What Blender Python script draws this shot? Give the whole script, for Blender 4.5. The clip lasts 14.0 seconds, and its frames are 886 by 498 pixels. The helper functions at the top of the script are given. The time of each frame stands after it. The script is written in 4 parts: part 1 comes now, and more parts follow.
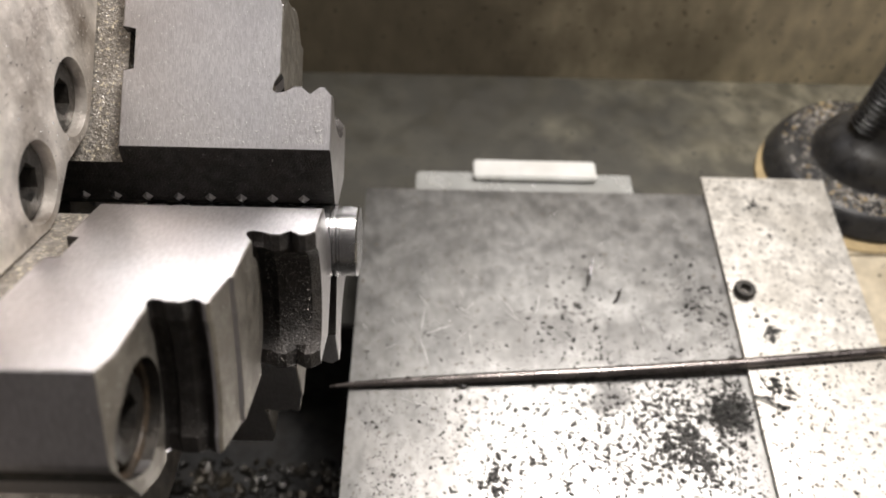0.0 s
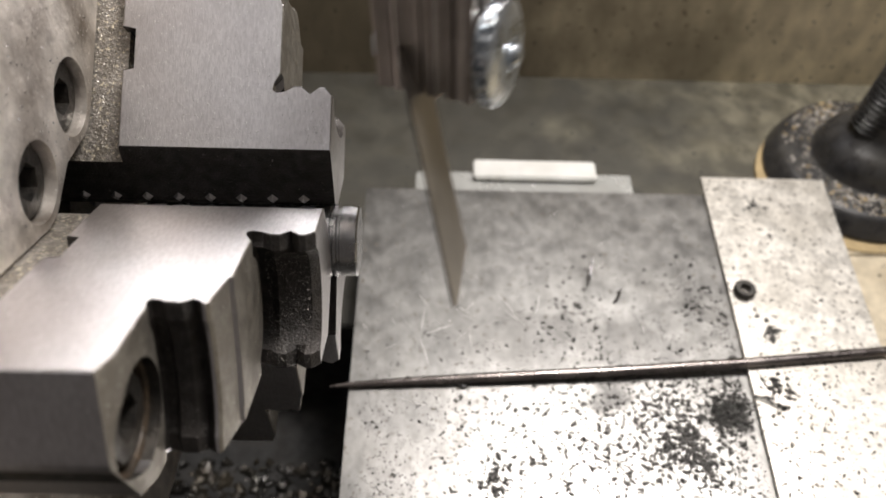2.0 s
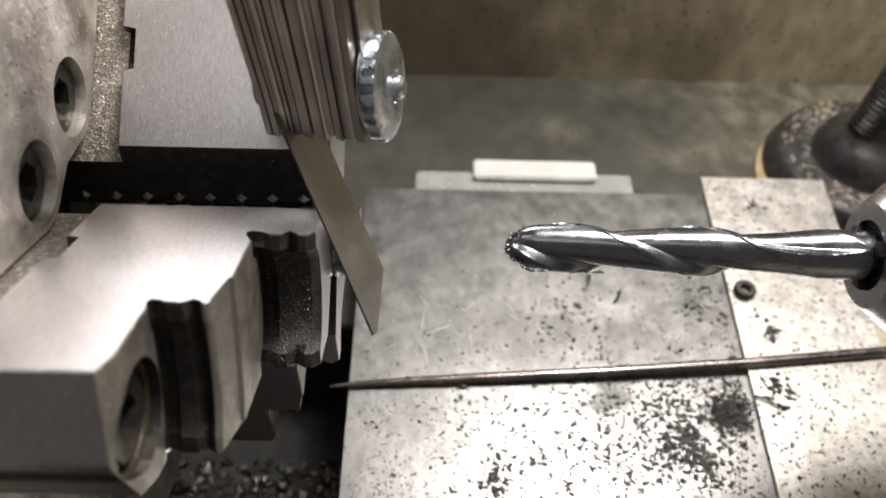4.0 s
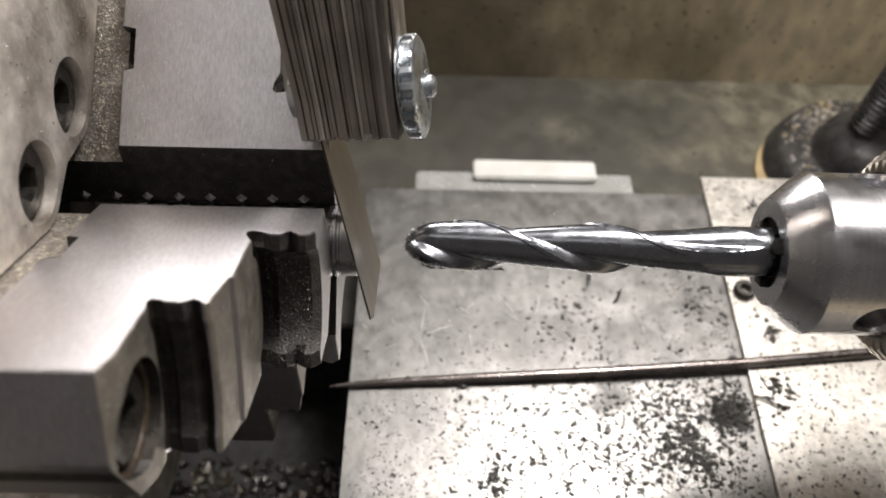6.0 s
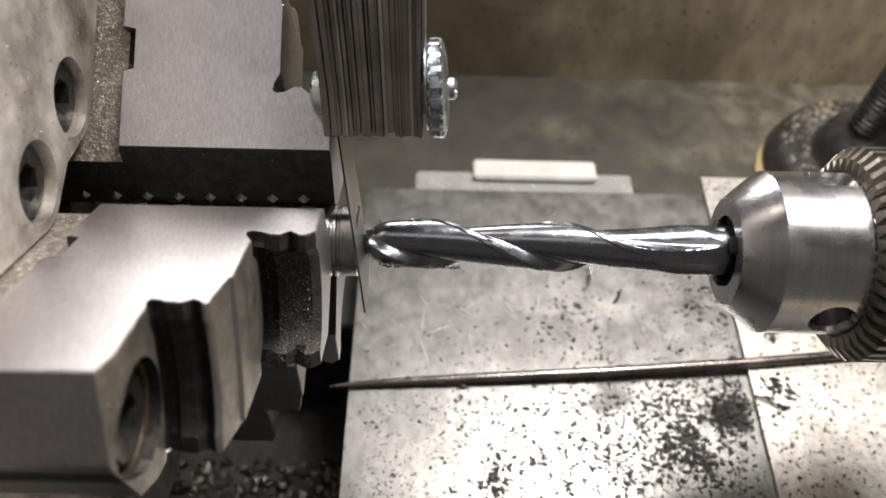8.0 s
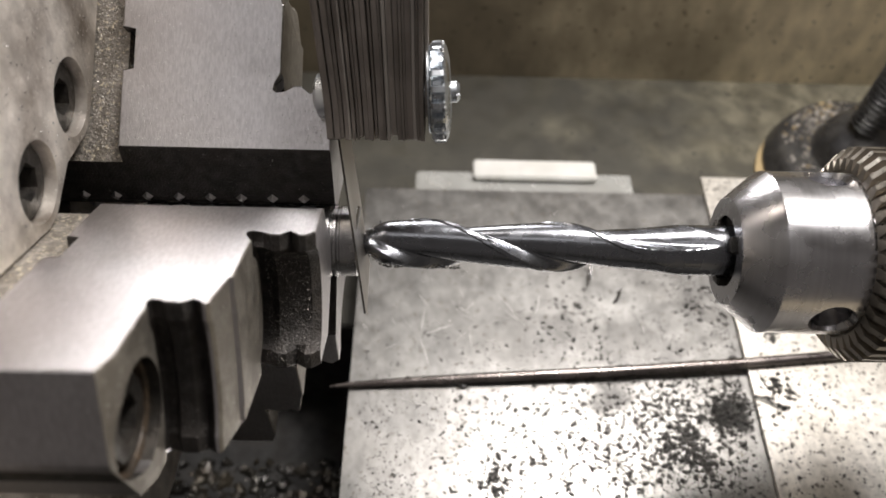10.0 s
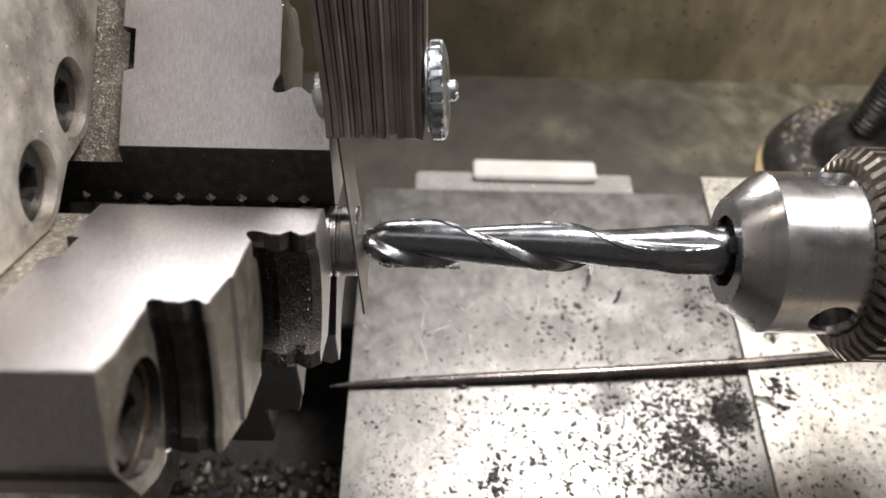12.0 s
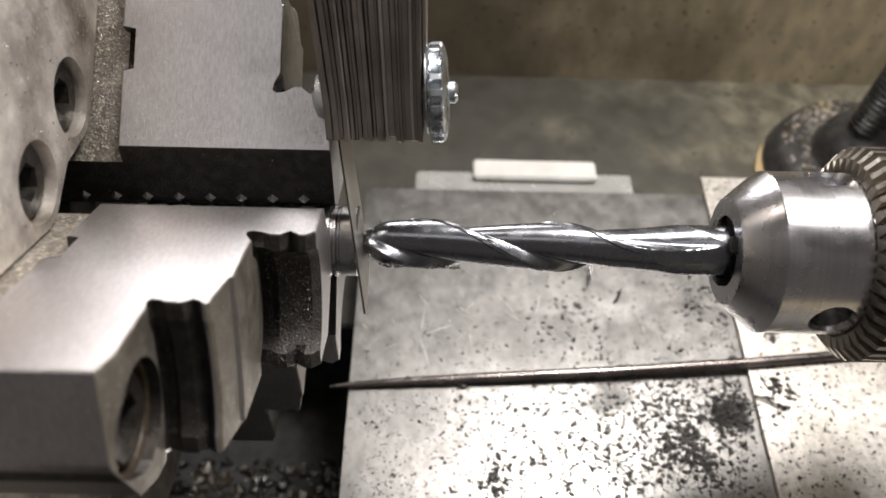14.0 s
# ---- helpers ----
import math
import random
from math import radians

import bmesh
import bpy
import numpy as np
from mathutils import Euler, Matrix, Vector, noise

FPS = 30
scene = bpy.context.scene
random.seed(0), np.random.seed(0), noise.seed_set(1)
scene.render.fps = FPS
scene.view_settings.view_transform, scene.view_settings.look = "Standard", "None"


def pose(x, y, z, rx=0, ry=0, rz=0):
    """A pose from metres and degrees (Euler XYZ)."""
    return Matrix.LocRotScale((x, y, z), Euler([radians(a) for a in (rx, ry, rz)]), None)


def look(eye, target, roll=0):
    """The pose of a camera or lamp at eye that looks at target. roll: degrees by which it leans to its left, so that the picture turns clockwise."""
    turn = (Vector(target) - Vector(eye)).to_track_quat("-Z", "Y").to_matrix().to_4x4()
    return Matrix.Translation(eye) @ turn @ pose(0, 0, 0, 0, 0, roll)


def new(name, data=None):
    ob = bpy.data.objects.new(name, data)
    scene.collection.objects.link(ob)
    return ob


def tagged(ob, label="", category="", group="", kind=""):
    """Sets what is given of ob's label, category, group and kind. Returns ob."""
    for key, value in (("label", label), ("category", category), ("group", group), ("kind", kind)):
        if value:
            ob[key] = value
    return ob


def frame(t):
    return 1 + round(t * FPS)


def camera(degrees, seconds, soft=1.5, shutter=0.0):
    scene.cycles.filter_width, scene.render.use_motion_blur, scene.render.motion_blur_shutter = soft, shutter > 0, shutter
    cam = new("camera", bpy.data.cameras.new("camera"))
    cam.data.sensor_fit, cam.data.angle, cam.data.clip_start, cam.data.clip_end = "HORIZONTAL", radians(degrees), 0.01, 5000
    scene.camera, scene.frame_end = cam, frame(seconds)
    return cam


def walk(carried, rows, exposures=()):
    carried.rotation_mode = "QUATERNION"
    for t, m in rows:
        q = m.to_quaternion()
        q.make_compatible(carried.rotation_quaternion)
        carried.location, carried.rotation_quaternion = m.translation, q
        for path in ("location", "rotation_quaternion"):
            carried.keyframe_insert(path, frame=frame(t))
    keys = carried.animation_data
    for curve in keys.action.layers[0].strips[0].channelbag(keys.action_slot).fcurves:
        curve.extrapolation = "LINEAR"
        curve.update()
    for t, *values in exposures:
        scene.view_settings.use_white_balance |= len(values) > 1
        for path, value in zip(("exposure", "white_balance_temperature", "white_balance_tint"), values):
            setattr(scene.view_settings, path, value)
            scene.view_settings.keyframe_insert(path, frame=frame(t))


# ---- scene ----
# Lathe axis along x at height AXIS; y away from the operator; z = 0 is the top of the cover plates.
AXIS = 0.080
MM = 0.001

cam = camera(54.88, 14.0, soft=1.6, shutter=0.4)
EYE, AIM = (0.0162, -0.1091, 0.2103), (0.01852, -0.0010, 0.0792)
cam.data.dof.use_dof, cam.data.dof.focus_distance, cam.data.dof.aperture_fstop = True, 0.170, 17.0
walk(cam, [(0.0, look(EYE, AIM, 2.12)), (14.0, look(EYE, AIM, 2.12))], [(0.0, 0.04), (14.0, 0.04)])

# ---- light ----
world = bpy.data.worlds.new("workshop_air")
scene.world = world
world.use_nodes = True
world.node_tree.nodes["Background"].inputs[0].default_value = (0.95, 0.97, 1.0, 1)
world.node_tree.nodes["Background"].inputs[1].default_value = 0.05


def lamp(name, kind, m, power, colour, **more):
    data = bpy.data.lights.new(name, kind)
    data.energy, data.color = power, colour
    for key, value in more.items():
        if key == "size":
            data.size = value
        elif key == "size_y":
            data.shape, data.size_y = "RECTANGLE", value
    ob = new(name, data)
    ob.matrix_world = m
    return ob


# the machine lamp on the gooseneck, above and behind the work
lamp("machine_lamp_light", "AREA", look((0.140, 0.134, 0.42), (0.05, 0.0, 0.02)), 1.92, (1.0, 0.94, 0.895), size=0.11)
# unseen light behind the lathe, placed for the highlight on the lower jaw
lamp("jaw_highlight_light", "AREA", look((-0.11, 0.95, 0.36), (-0.05, 0.0, 0.08)), 4.0, (1.0, 0.96, 0.95), size=0.36, size_y=0.20)
# unseen overhead fills, added to brighten the upper jaw, chuck face and plates
lamp("front_fill_light", "AREA", look((-0.25, -0.42, 1.60), (0.0, 0.0, 0.0)), 1.4, (1.0, 0.96, 0.95), size=1.2, size_y=0.2)
lamp("overhead_fill_light", "AREA", look((0.5, 0.5, 1.60), (0.0, 0.0, 0.0)), 8.6, (1.0, 0.96, 0.94), size=1.2, size_y=0.2)


# ---- materials ----
def material(name, base, rough=0.5, metal=0.0, grain=400.0, vary=0.15, stain=60.0, stain_colour=None, stain_amount=0.0,
             bump=0.1, bump_scale=900.0, stretch=(1, 1, 1), rough_vary=0.12, fleck=None, fleck_scale=700.0, fleck_cut=0.68, rough_scale=None, grime_shade=None, smudges=(), dry_dirt=False):
    m = bpy.data.materials.new(name)
    m.use_nodes = True
    nt = m.node_tree
    bsdf = nt.nodes["Principled BSDF"]
    bsdf.inputs["Metallic"].default_value = metal
    co = nt.nodes.new("ShaderNodeTexCoord")
    mp = nt.nodes.new("ShaderNodeMapping")
    mp.inputs["Scale"].default_value = stretch
    nt.links.new(co.outputs["Object"], mp.inputs["Vector"])

    def tex(scale, detail=5.0, vec=mp):
        n = nt.nodes.new("ShaderNodeTexNoise")
        n.inputs["Scale"].default_value, n.inputs["Detail"].default_value = scale, detail
        nt.links.new(vec.outputs[0] if vec is mp else vec.outputs["Object"], n.inputs["Vector"])
        return n.outputs["Fac"]

    def ramp(fac, lo, hi, a=0.35, b=0.65):
        n = nt.nodes.new("ShaderNodeMapRange")
        n.inputs[1].default_value, n.inputs[2].default_value, n.inputs[3].default_value, n.inputs[4].default_value = a, b, lo, hi
        nt.links.new(fac, n.inputs[0])
        return n.outputs[0]

    def mix(fac, a, b):
        n = nt.nodes.new("ShaderNodeMix")
        n.data_type = "RGBA"
        for sock, v in ((n.inputs[0], fac), (n.inputs[6], a), (n.inputs[7], b)):
            if isinstance(v, tuple):
                sock.default_value = (*v, 1)
            elif isinstance(v, float):
                sock.default_value = v
            else:
                nt.links.new(v, sock)
        return n.outputs[2]

    dark = tuple(v * (1 - vary) for v in base)
    lite = tuple(min(1.0, v * (1 + vary)) for v in base)
    col = mix(ramp(tex(grain), 0.0, 1.0), dark, lite)
    if stain_colour:
        col = mix(ramp(tex(stain, 7.0, co), 0.0, stain_amount, 0.42, 0.66), col, stain_colour)
    dirt = None
    if fleck:
        dirt = ramp(tex(fleck_scale, 2.0, co), 0.0, 1.0, fleck_cut, fleck_cut + 0.05)
        col = mix(dirt, col, fleck)
    if grime_shade:
        # old oil and the lamp's falloff, painted along x with a ragged edge: (light x, dark x, colour, amount)
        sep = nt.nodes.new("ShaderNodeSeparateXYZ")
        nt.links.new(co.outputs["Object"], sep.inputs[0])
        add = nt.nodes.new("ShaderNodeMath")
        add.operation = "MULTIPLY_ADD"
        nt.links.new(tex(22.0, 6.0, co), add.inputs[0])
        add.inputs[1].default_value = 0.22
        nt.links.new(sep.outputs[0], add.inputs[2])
        col = mix(ramp(add.outputs[0], 0.0, grime_shade[3], grime_shade[0] + 0.11, grime_shade[1] + 0.11), col, grime_shade[2])
    if smudges:
        # oily smears with ragged edges, each (x, y, radius, amount) on the plate
        wob = nt.nodes.new("ShaderNodeTexNoise")
        wob.inputs["Scale"].default_value, wob.inputs["Detail"].default_value = 190.0, 6.0
        nt.links.new(co.outputs["Object"], wob.inputs["Vector"])
        bend = nt.nodes.new("ShaderNodeVectorMath")
        bend.operation = "MULTIPLY_ADD"
        nt.links.new(wob.outputs["Color"], bend.inputs[0])
        bend.inputs[1].default_value = (0.022, 0.022, 0.0)
        nt.links.new(co.outputs["Object"], bend.inputs[2])
        for x, y, radius, amount in smudges:
            far = nt.nodes.new("ShaderNodeVectorMath")
            far.operation = "DISTANCE"
            nt.links.new(bend.outputs[0], far.inputs[0])
            far.inputs[1].default_value = (x + 0.011, y + 0.011, 0.0)
            smear = ramp(far.outputs["Value"], amount, 0.0, radius * 0.25, radius)
            col = mix(smear, col, (0.085, 0.082, 0.078))
            top = nt.nodes.new("ShaderNodeMath")
            top.operation = "MAXIMUM"
            nt.links.new(dirt, top.inputs[0])
            nt.links.new(smear, top.inputs[1])
            dirt = top.outputs[0]
    if dry_dirt and dirt:
        nt.links.new(ramp(dirt, metal, 0.0, 0.0, 1.0), bsdf.inputs["Metallic"])
    nt.links.new(col, bsdf.inputs["Base Color"])
    nt.links.new(ramp(tex(rough_scale or stain * 2.3, 4.0, co), max(0.03, rough - rough_vary), min(1.0, rough + rough_vary)), bsdf.inputs["Roughness"])
    if bump:
        b = nt.nodes.new("ShaderNodeBump")
        b.inputs["Strength"].default_value, b.inputs["Distance"].default_value = bump, 0.0004
        nt.links.new(tex(bump_scale, 4.0), b.inputs["Height"])
        nt.links.new(b.outputs[0], bsdf.inputs["Normal"])
    return m


M_JAW = material("ground_jaw_steel", (0.650, 0.634, 0.642), 0.365, 1.0, 900, 0.10, 38, (0.44, 0.405, 0.41), 0.40, 0.17, 1800, (2.5, 0.7, 0.7), 0.04, (0.85, 0.85, 0.85), 1900, 0.685)
M_CHUCK = material("worn_cast_steel", (0.82, 0.77, 0.71), 0.38, 0.55, 200, 0.22, 60, (0.15, 0.112, 0.08), 0.95, 0.55, 800, (1, 1, 1), 0.1, (0.9, 0.86, 0.8), 1300, 0.66)
M_LAND = material("dusty_turned_jaw_steel", (0.34, 0.32, 0.285), 0.50, 0.85, 700, 0.15, 160, (0.17, 0.15, 0.13), 0.5, 0.3, 1500, (1, 1, 1), 0.08, (0.75, 0.72, 0.66), 1500, 0.68)
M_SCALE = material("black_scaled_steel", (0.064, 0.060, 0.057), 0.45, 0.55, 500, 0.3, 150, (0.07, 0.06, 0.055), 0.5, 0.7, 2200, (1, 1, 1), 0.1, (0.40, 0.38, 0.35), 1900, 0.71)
M_MASTER = material("dusty_jaw_steel", (0.30, 0.275, 0.245), 0.65, 0.5, 900, 0.3, 200, (0.14, 0.12, 0.09), 0.7, 0.8, 1800, (1, 1, 1), 0.1, (0.65, 0.58, 0.45), 1500, 0.60)
M_BLACK = material("blackened_steel", (0.06, 0.057, 0.053), 0.42, 0.7, 400, 0.3, 200, (0.12, 0.10, 0.08), 0.4, 0.4, 1500)
M_BRIGHT = material("turned_steel", (0.50, 0.50, 0.505), 0.24, 1.0, 300, 0.06, 100, (0.33, 0.33, 0.33), 0.3, 0.25, 2500, (10, 1, 1), 0.06)
M_MILL = material("ground_tool_steel", (0.285, 0.296, 0.322), 0.26, 1.0, 500, 0.06, 120, (0.26, 0.27, 0.29), 0.3, 0.04, 2200, (0.6, 3, 3), 0.05)
M_NOSE = material("polished_chuck_steel", (0.66, 0.655, 0.675), 0.27, 1.0, 300, 0.05, 60, (0.50, 0.48, 0.47), 0.3, 0.04, 1500, (4, 0.05, 0.05), 0.05)
M_GEAR = material("worn_gear_steel", (0.46, 0.425, 0.375), 0.36, 0.95, 300, 0.15, 150, (0.16, 0.135, 0.11), 0.5, 0.15, 1500)
M_PLATE = material("scuffed_aluminium", (0.285, 0.280, 0.270), 0.35, 0.92, 380, 0.14, 55, (0.195, 0.187, 0.172), 0.32, 0.05, 900, (1, 0.7, 1), 0.06, (0.17, 0.155, 0.135), 480, 0.635, 130, dry_dirt=True,
                   smudges=((0.0676, 0.0120, 0.010, 0.75), (0.0398, 0.0386, 0.009, 0.35), (0.0564, 0.0329, 0.009, 0.45), (0.0960, 0.0480, 0.007, 0.35), (0.0130, 0.0040, 0.010, 0.22), (0.0843, 0.0330, 0.012, 0.30), (0.0990, 0.0065, 0.008, 0.65), (0.0200, 0.0680, 0.016, 0.20), (0.0470, 0.0270, 0.016, 0.40), (0.0700, 0.0290, 0.014, 0.45), (0.0880, 0.0230, 0.010, 0.35), (0.0250, 0.0300, 0.015, 0.30), (0.0800, -0.0040, 0.013, 0.25)))
M_PLATE2 = material("light_dusty_aluminium", (0.72, 0.69, 0.635), 0.42, 0.75, 700, 0.18, 70, (0.42, 0.39, 0.34), 0.5, 0.06, 1000, (1, 0.8, 1), 0.07, (0.20, 0.18, 0.155), 520, 0.615, 200, dry_dirt=True)
# tray and splash: the last tuple paints grime and weaker lamplight towards the chuck
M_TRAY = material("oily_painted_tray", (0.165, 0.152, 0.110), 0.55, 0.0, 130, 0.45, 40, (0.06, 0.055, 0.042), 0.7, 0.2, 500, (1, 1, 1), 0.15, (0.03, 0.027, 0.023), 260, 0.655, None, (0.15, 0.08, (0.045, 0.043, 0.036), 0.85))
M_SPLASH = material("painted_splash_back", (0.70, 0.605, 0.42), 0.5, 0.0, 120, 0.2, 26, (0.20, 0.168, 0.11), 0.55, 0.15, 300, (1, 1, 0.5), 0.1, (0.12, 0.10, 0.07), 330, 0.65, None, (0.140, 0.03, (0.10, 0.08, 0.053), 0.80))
M_SCRATCH = material("raised_bright_aluminium", (0.66, 0.65, 0.63), 0.55, 0.5, 500, 0.05, 100, None, 0.0, 0.1)
M_CHIP = material("dark_cast_iron_chips", (0.085, 0.083, 0.080), 0.45, 0.6, 900, 0.4, 500, (0.14, 0.13, 0.12), 0.4, 0.6, 3000)
M_SWARF = material("oily_swarf", (0.03, 0.029, 0.027), 0.18, 0.6, 300, 0.5, 120, (0.16, 0.13, 0.085), 0.3, 0.5, 1500)
# near-black tone of the bed gap, cross slide and chuck body
M_BED = material("near_black_bed", (0.014, 0.014, 0.014), 0.75, 0.0, 300, 0.4, 80, (0.03, 0.027, 0.024), 0.6, 0.5, 600)
M_ACRYLIC = material("frosted_clear_acrylic", (0.86, 0.87, 0.84), 0.22, 0.0, 200, 0.05, 60, (0.55, 0.54, 0.48), 0.4, 0.1, 500)
_b = M_ACRYLIC.node_tree.nodes["Principled BSDF"]
_b.inputs["Transmission Weight"].default_value = 0.55
M_WHITE = material("white_plastic", (0.78, 0.78, 0.755), 0.45, 0.0, 200, 0.04, 70, (0.6, 0.58, 0.5), 0.3, 0.1, 500)
M_RUBBER = material("dusty_black_rubber", (0.03, 0.03, 0.032), 0.34, 0.0, 300, 0.3, 90, (0.07, 0.065, 0.055), 0.5, 0.15, 900)
M_TANDUST = material("pale_metal_dust", (0.60, 0.565, 0.52), 0.40, 0.35, 900, 0.3, 300, (0.32, 0.28, 0.24), 0.5, 0.0)
M_TAN = material("tan_adhesive_disc", (0.50, 0.38, 0.20), 0.6, 0.0, 300, 0.15, 100, (0.3, 0.22, 0.12), 0.5, 0.2, 700)
M_ROD = material("copper_washed_rod", (0.31, 0.275, 0.26), 0.28, 0.9, 60, 0.2, 70, (0.08, 0.07, 0.07), 0.6, 0.08, 1500)
M_LEAF = material("gauge_leaf_steel", (0.62, 0.595, 0.565), 0.40, 1.0, 300, 0.06, 70, (0.55, 0.52, 0.48), 0.4, 0.05, 1500, (1, 1, 0.2), 0.05)
M_LEAFD = material("oily_gauge_leaf_steel", (0.35, 0.315, 0.288), 0.44, 1.0, 300, 0.2, 120, (0.17, 0.15, 0.13), 0.5, 0.1, 1500, (1, 1, 0.15), 0.06)
M_LEAFM = material("worn_gauge_leaf_steel", (0.54, 0.505, 0.47), 0.42, 1.0, 300, 0.15, 120, (0.36, 0.33, 0.30), 0.5, 0.08, 1500, (1, 1, 0.15), 0.06)
M_ZINC = material("zinc_plated_steel", (0.62, 0.66, 0.70), 0.30, 0.95, 400, 0.08, 150, (0.36, 0.38, 0.41), 0.4, 0.08, 1500)
M_CREAM = material("dusty_cream_enamel", (0.62, 0.54, 0.40), 0.5, 0.0, 300, 0.12, 80, (0.40, 0.33, 0.22), 0.5, 0.15, 700, (1, 1, 1), 0.1, (0.10, 0.085, 0.07), 520, 0.69)
M_RUST = material("oily_rusty_seat", (0.075, 0.053, 0.034), 0.45, 0.3, 700, 0.35, 260, (0.035, 0.03, 0.025), 0.7, 0.5, 1500)
M_WALL = material("workshop_wall_paint", (0.34, 0.325, 0.30), 0.7, 0.0, 3, 0.06, 1.0, (0.4, 0.39, 0.36), 0.4, 0.05, 30)

# unseen ceiling, its tone set by what it reflects into the upper jaw
M_CEIL = material("ceiling_tone", (0.40, 0.375, 0.37), 0.7, 0.0, 3, 0.1, 1.0, (0.10, 0.09, 0.08), 0.4, 0.05, 30)

# unseen south wall and floor, dimmed so jaw ends and cutter reflect less light
M_DIM = material("dim_room_tone", (0.24, 0.228, 0.222), 0.75, 0.0, 3, 0.2, 1.5, (0.14, 0.132, 0.126), 0.5, 0.05, 30)


# ---- mesh helpers ----
def link(name, bm, mat, parent=None, label="", smooth=None):
    bmesh.ops.recalc_face_normals(bm, faces=bm.faces)
    data = bpy.data.meshes.new(name)
    bm.to_mesh(data)
    bm.free()
    data.materials.append(mat)
    if smooth is not None:
        data.shade_smooth()
        data.set_sharp_from_angle(angle=radians(smooth))
    ob = new(name, data)
    if parent is not None:
        ob.parent = parent
    if label:
        ob["label"] = label
    return ob


def part(name, bm, mat, parent, label="", smooth=None):
    return link(name, bm, mat, parent, label, smooth)


def thing(name, m, label, category, group=""):
    ob = new(name)
    ob.empty_display_size = 0.01
    ob.matrix_world = m
    return tagged(ob, label, category, group)


def soften(bm, width, segments=2, angle=30):
    edges = [e for e in bm.edges if len(e.link_faces) == 2 and e.calc_face_angle(0) > radians(angle)]
    bmesh.ops.bevel(bm, geom=edges, offset=width, segments=segments, affect="EDGES", clamp_overlap=True)
    return bm


def box(x0, x1, y0, y1, z0, z1, bevel=0.0, segments=2):
    bm = bmesh.new()
    bmesh.ops.create_cube(bm, size=1.0)
    for v in bm.verts:
        v.co = Vector((x0 if v.co.x < 0 else x1, y0 if v.co.y < 0 else y1, z0 if v.co.z < 0 else z1))
    return soften(bm, bevel, segments) if bevel else bm


def prism(points, a, b, place):
    """A closed outline, lofted between a and b; place(p, q, w) gives the 3D point."""
    bm = bmesh.new()
    lo = [bm.verts.new(place(p, q, a)) for p, q in points]
    hi = [bm.verts.new(place(p, q, b)) for p, q in points]
    n = len(points)
    for i in range(n):
        bm.faces.new((lo[i], lo[(i + 1) % n], hi[(i + 1) % n], hi[i]))
    bm.faces.new(lo[::-1])
    bm.faces.new(hi)
    return bm


def turned(profile, steps=48, closed=False):
    """Points (x, r) turned about the x axis."""
    bm = bmesh.new()
    rings = []
    for x, r in profile:
        if r < 1e-6:
            rings.append([bm.verts.new((x, 0, 0))])
        else:
            rings.append([bm.verts.new((x, r * math.cos(2 * math.pi * k / steps), r * math.sin(2 * math.pi * k / steps))) for k in range(steps)])
    pairs = list(zip(rings, rings[1:])) + ([(rings[-1], rings[0])] if closed else [])
    for a, b in pairs:
        for k in range(steps):
            j = (k + 1) % steps
            if len(a) == 1 and len(b) == 1:
                continue
            if len(a) == 1:
                bm.faces.new((a[0], b[k], b[j]))
            elif len(b) == 1:
                bm.faces.new((a[k], b[0], a[j]))
            else:
                bm.faces.new((a[k], b[k], b[j], a[j]))
    return bm


def tube(points, radius, steps=10):
    """A round bar along points; radius may be a list."""
    bm = bmesh.new()
    rings = []
    for i, p in enumerate(points):
        p = Vector(p)
        d = (Vector(points[min(i + 1, len(points) - 1)]) - Vector(points[max(i - 1, 0)])).normalized()
        s = d.orthogonal().normalized() if i == 0 else (side - d * side.dot(d)).normalized()
        side = s
        w = d.cross(s)
        r = radius[i] if isinstance(radius, list) else radius
        rings.append([bm.verts.new(p + (s * math.cos(2 * math.pi * k / steps) + w * math.sin(2 * math.pi * k / steps)) * r) for k in range(steps)])
    for a, b in zip(rings, rings[1:]):
        for k in range(steps):
            bm.faces.new((a[k], a[(k + 1) % steps], b[(k + 1) % steps], b[k]))
    bm.faces.new(rings[0][::-1])
    bm.faces.new(rings[-1])
    return bm


def merge(*parts):
    out = bmesh.new()
    for bm in parts:
        data = bpy.data.meshes.new("tmp")
        bm.to_mesh(data)
        bm.free()
        out.from_mesh(data)
        bpy.data.meshes.remove(data)
    return out


def cut(target, *cutters):
    """target minus the cutters, all bmeshes."""
    obs = []
    for bm in (target, *cutters):
        bmesh.ops.recalc_face_normals(bm, faces=bm.faces)
        data = bpy.data.meshes.new("tmp")
        bm.to_mesh(data)
        bm.free()
        obs.append(new("tmp", data))
    for c in obs[1:]:
        mod = obs[0].modifiers.new("cut", "BOOLEAN")
        mod.operation, mod.object, mod.solver = "DIFFERENCE", c, "EXACT"
    dg = bpy.context.evaluated_depsgraph_get()
    data = bpy.data.meshes.new_from_object(obs[0].evaluated_get(dg))
    out = bmesh.new()
    out.from_mesh(data)
    for o in obs:
        old = o.data
        bpy.data.objects.remove(o)
        bpy.data.meshes.remove(old)
    bpy.data.meshes.remove(data)
    return out


def moved(bm, m):
    bmesh.ops.transform(bm, matrix=m, verts=bm.verts)
    return bm


# ---- setting: tray, splash back, bed gap, room ----
TRAY_Z = -0.020
BACK_Y = 0.1755


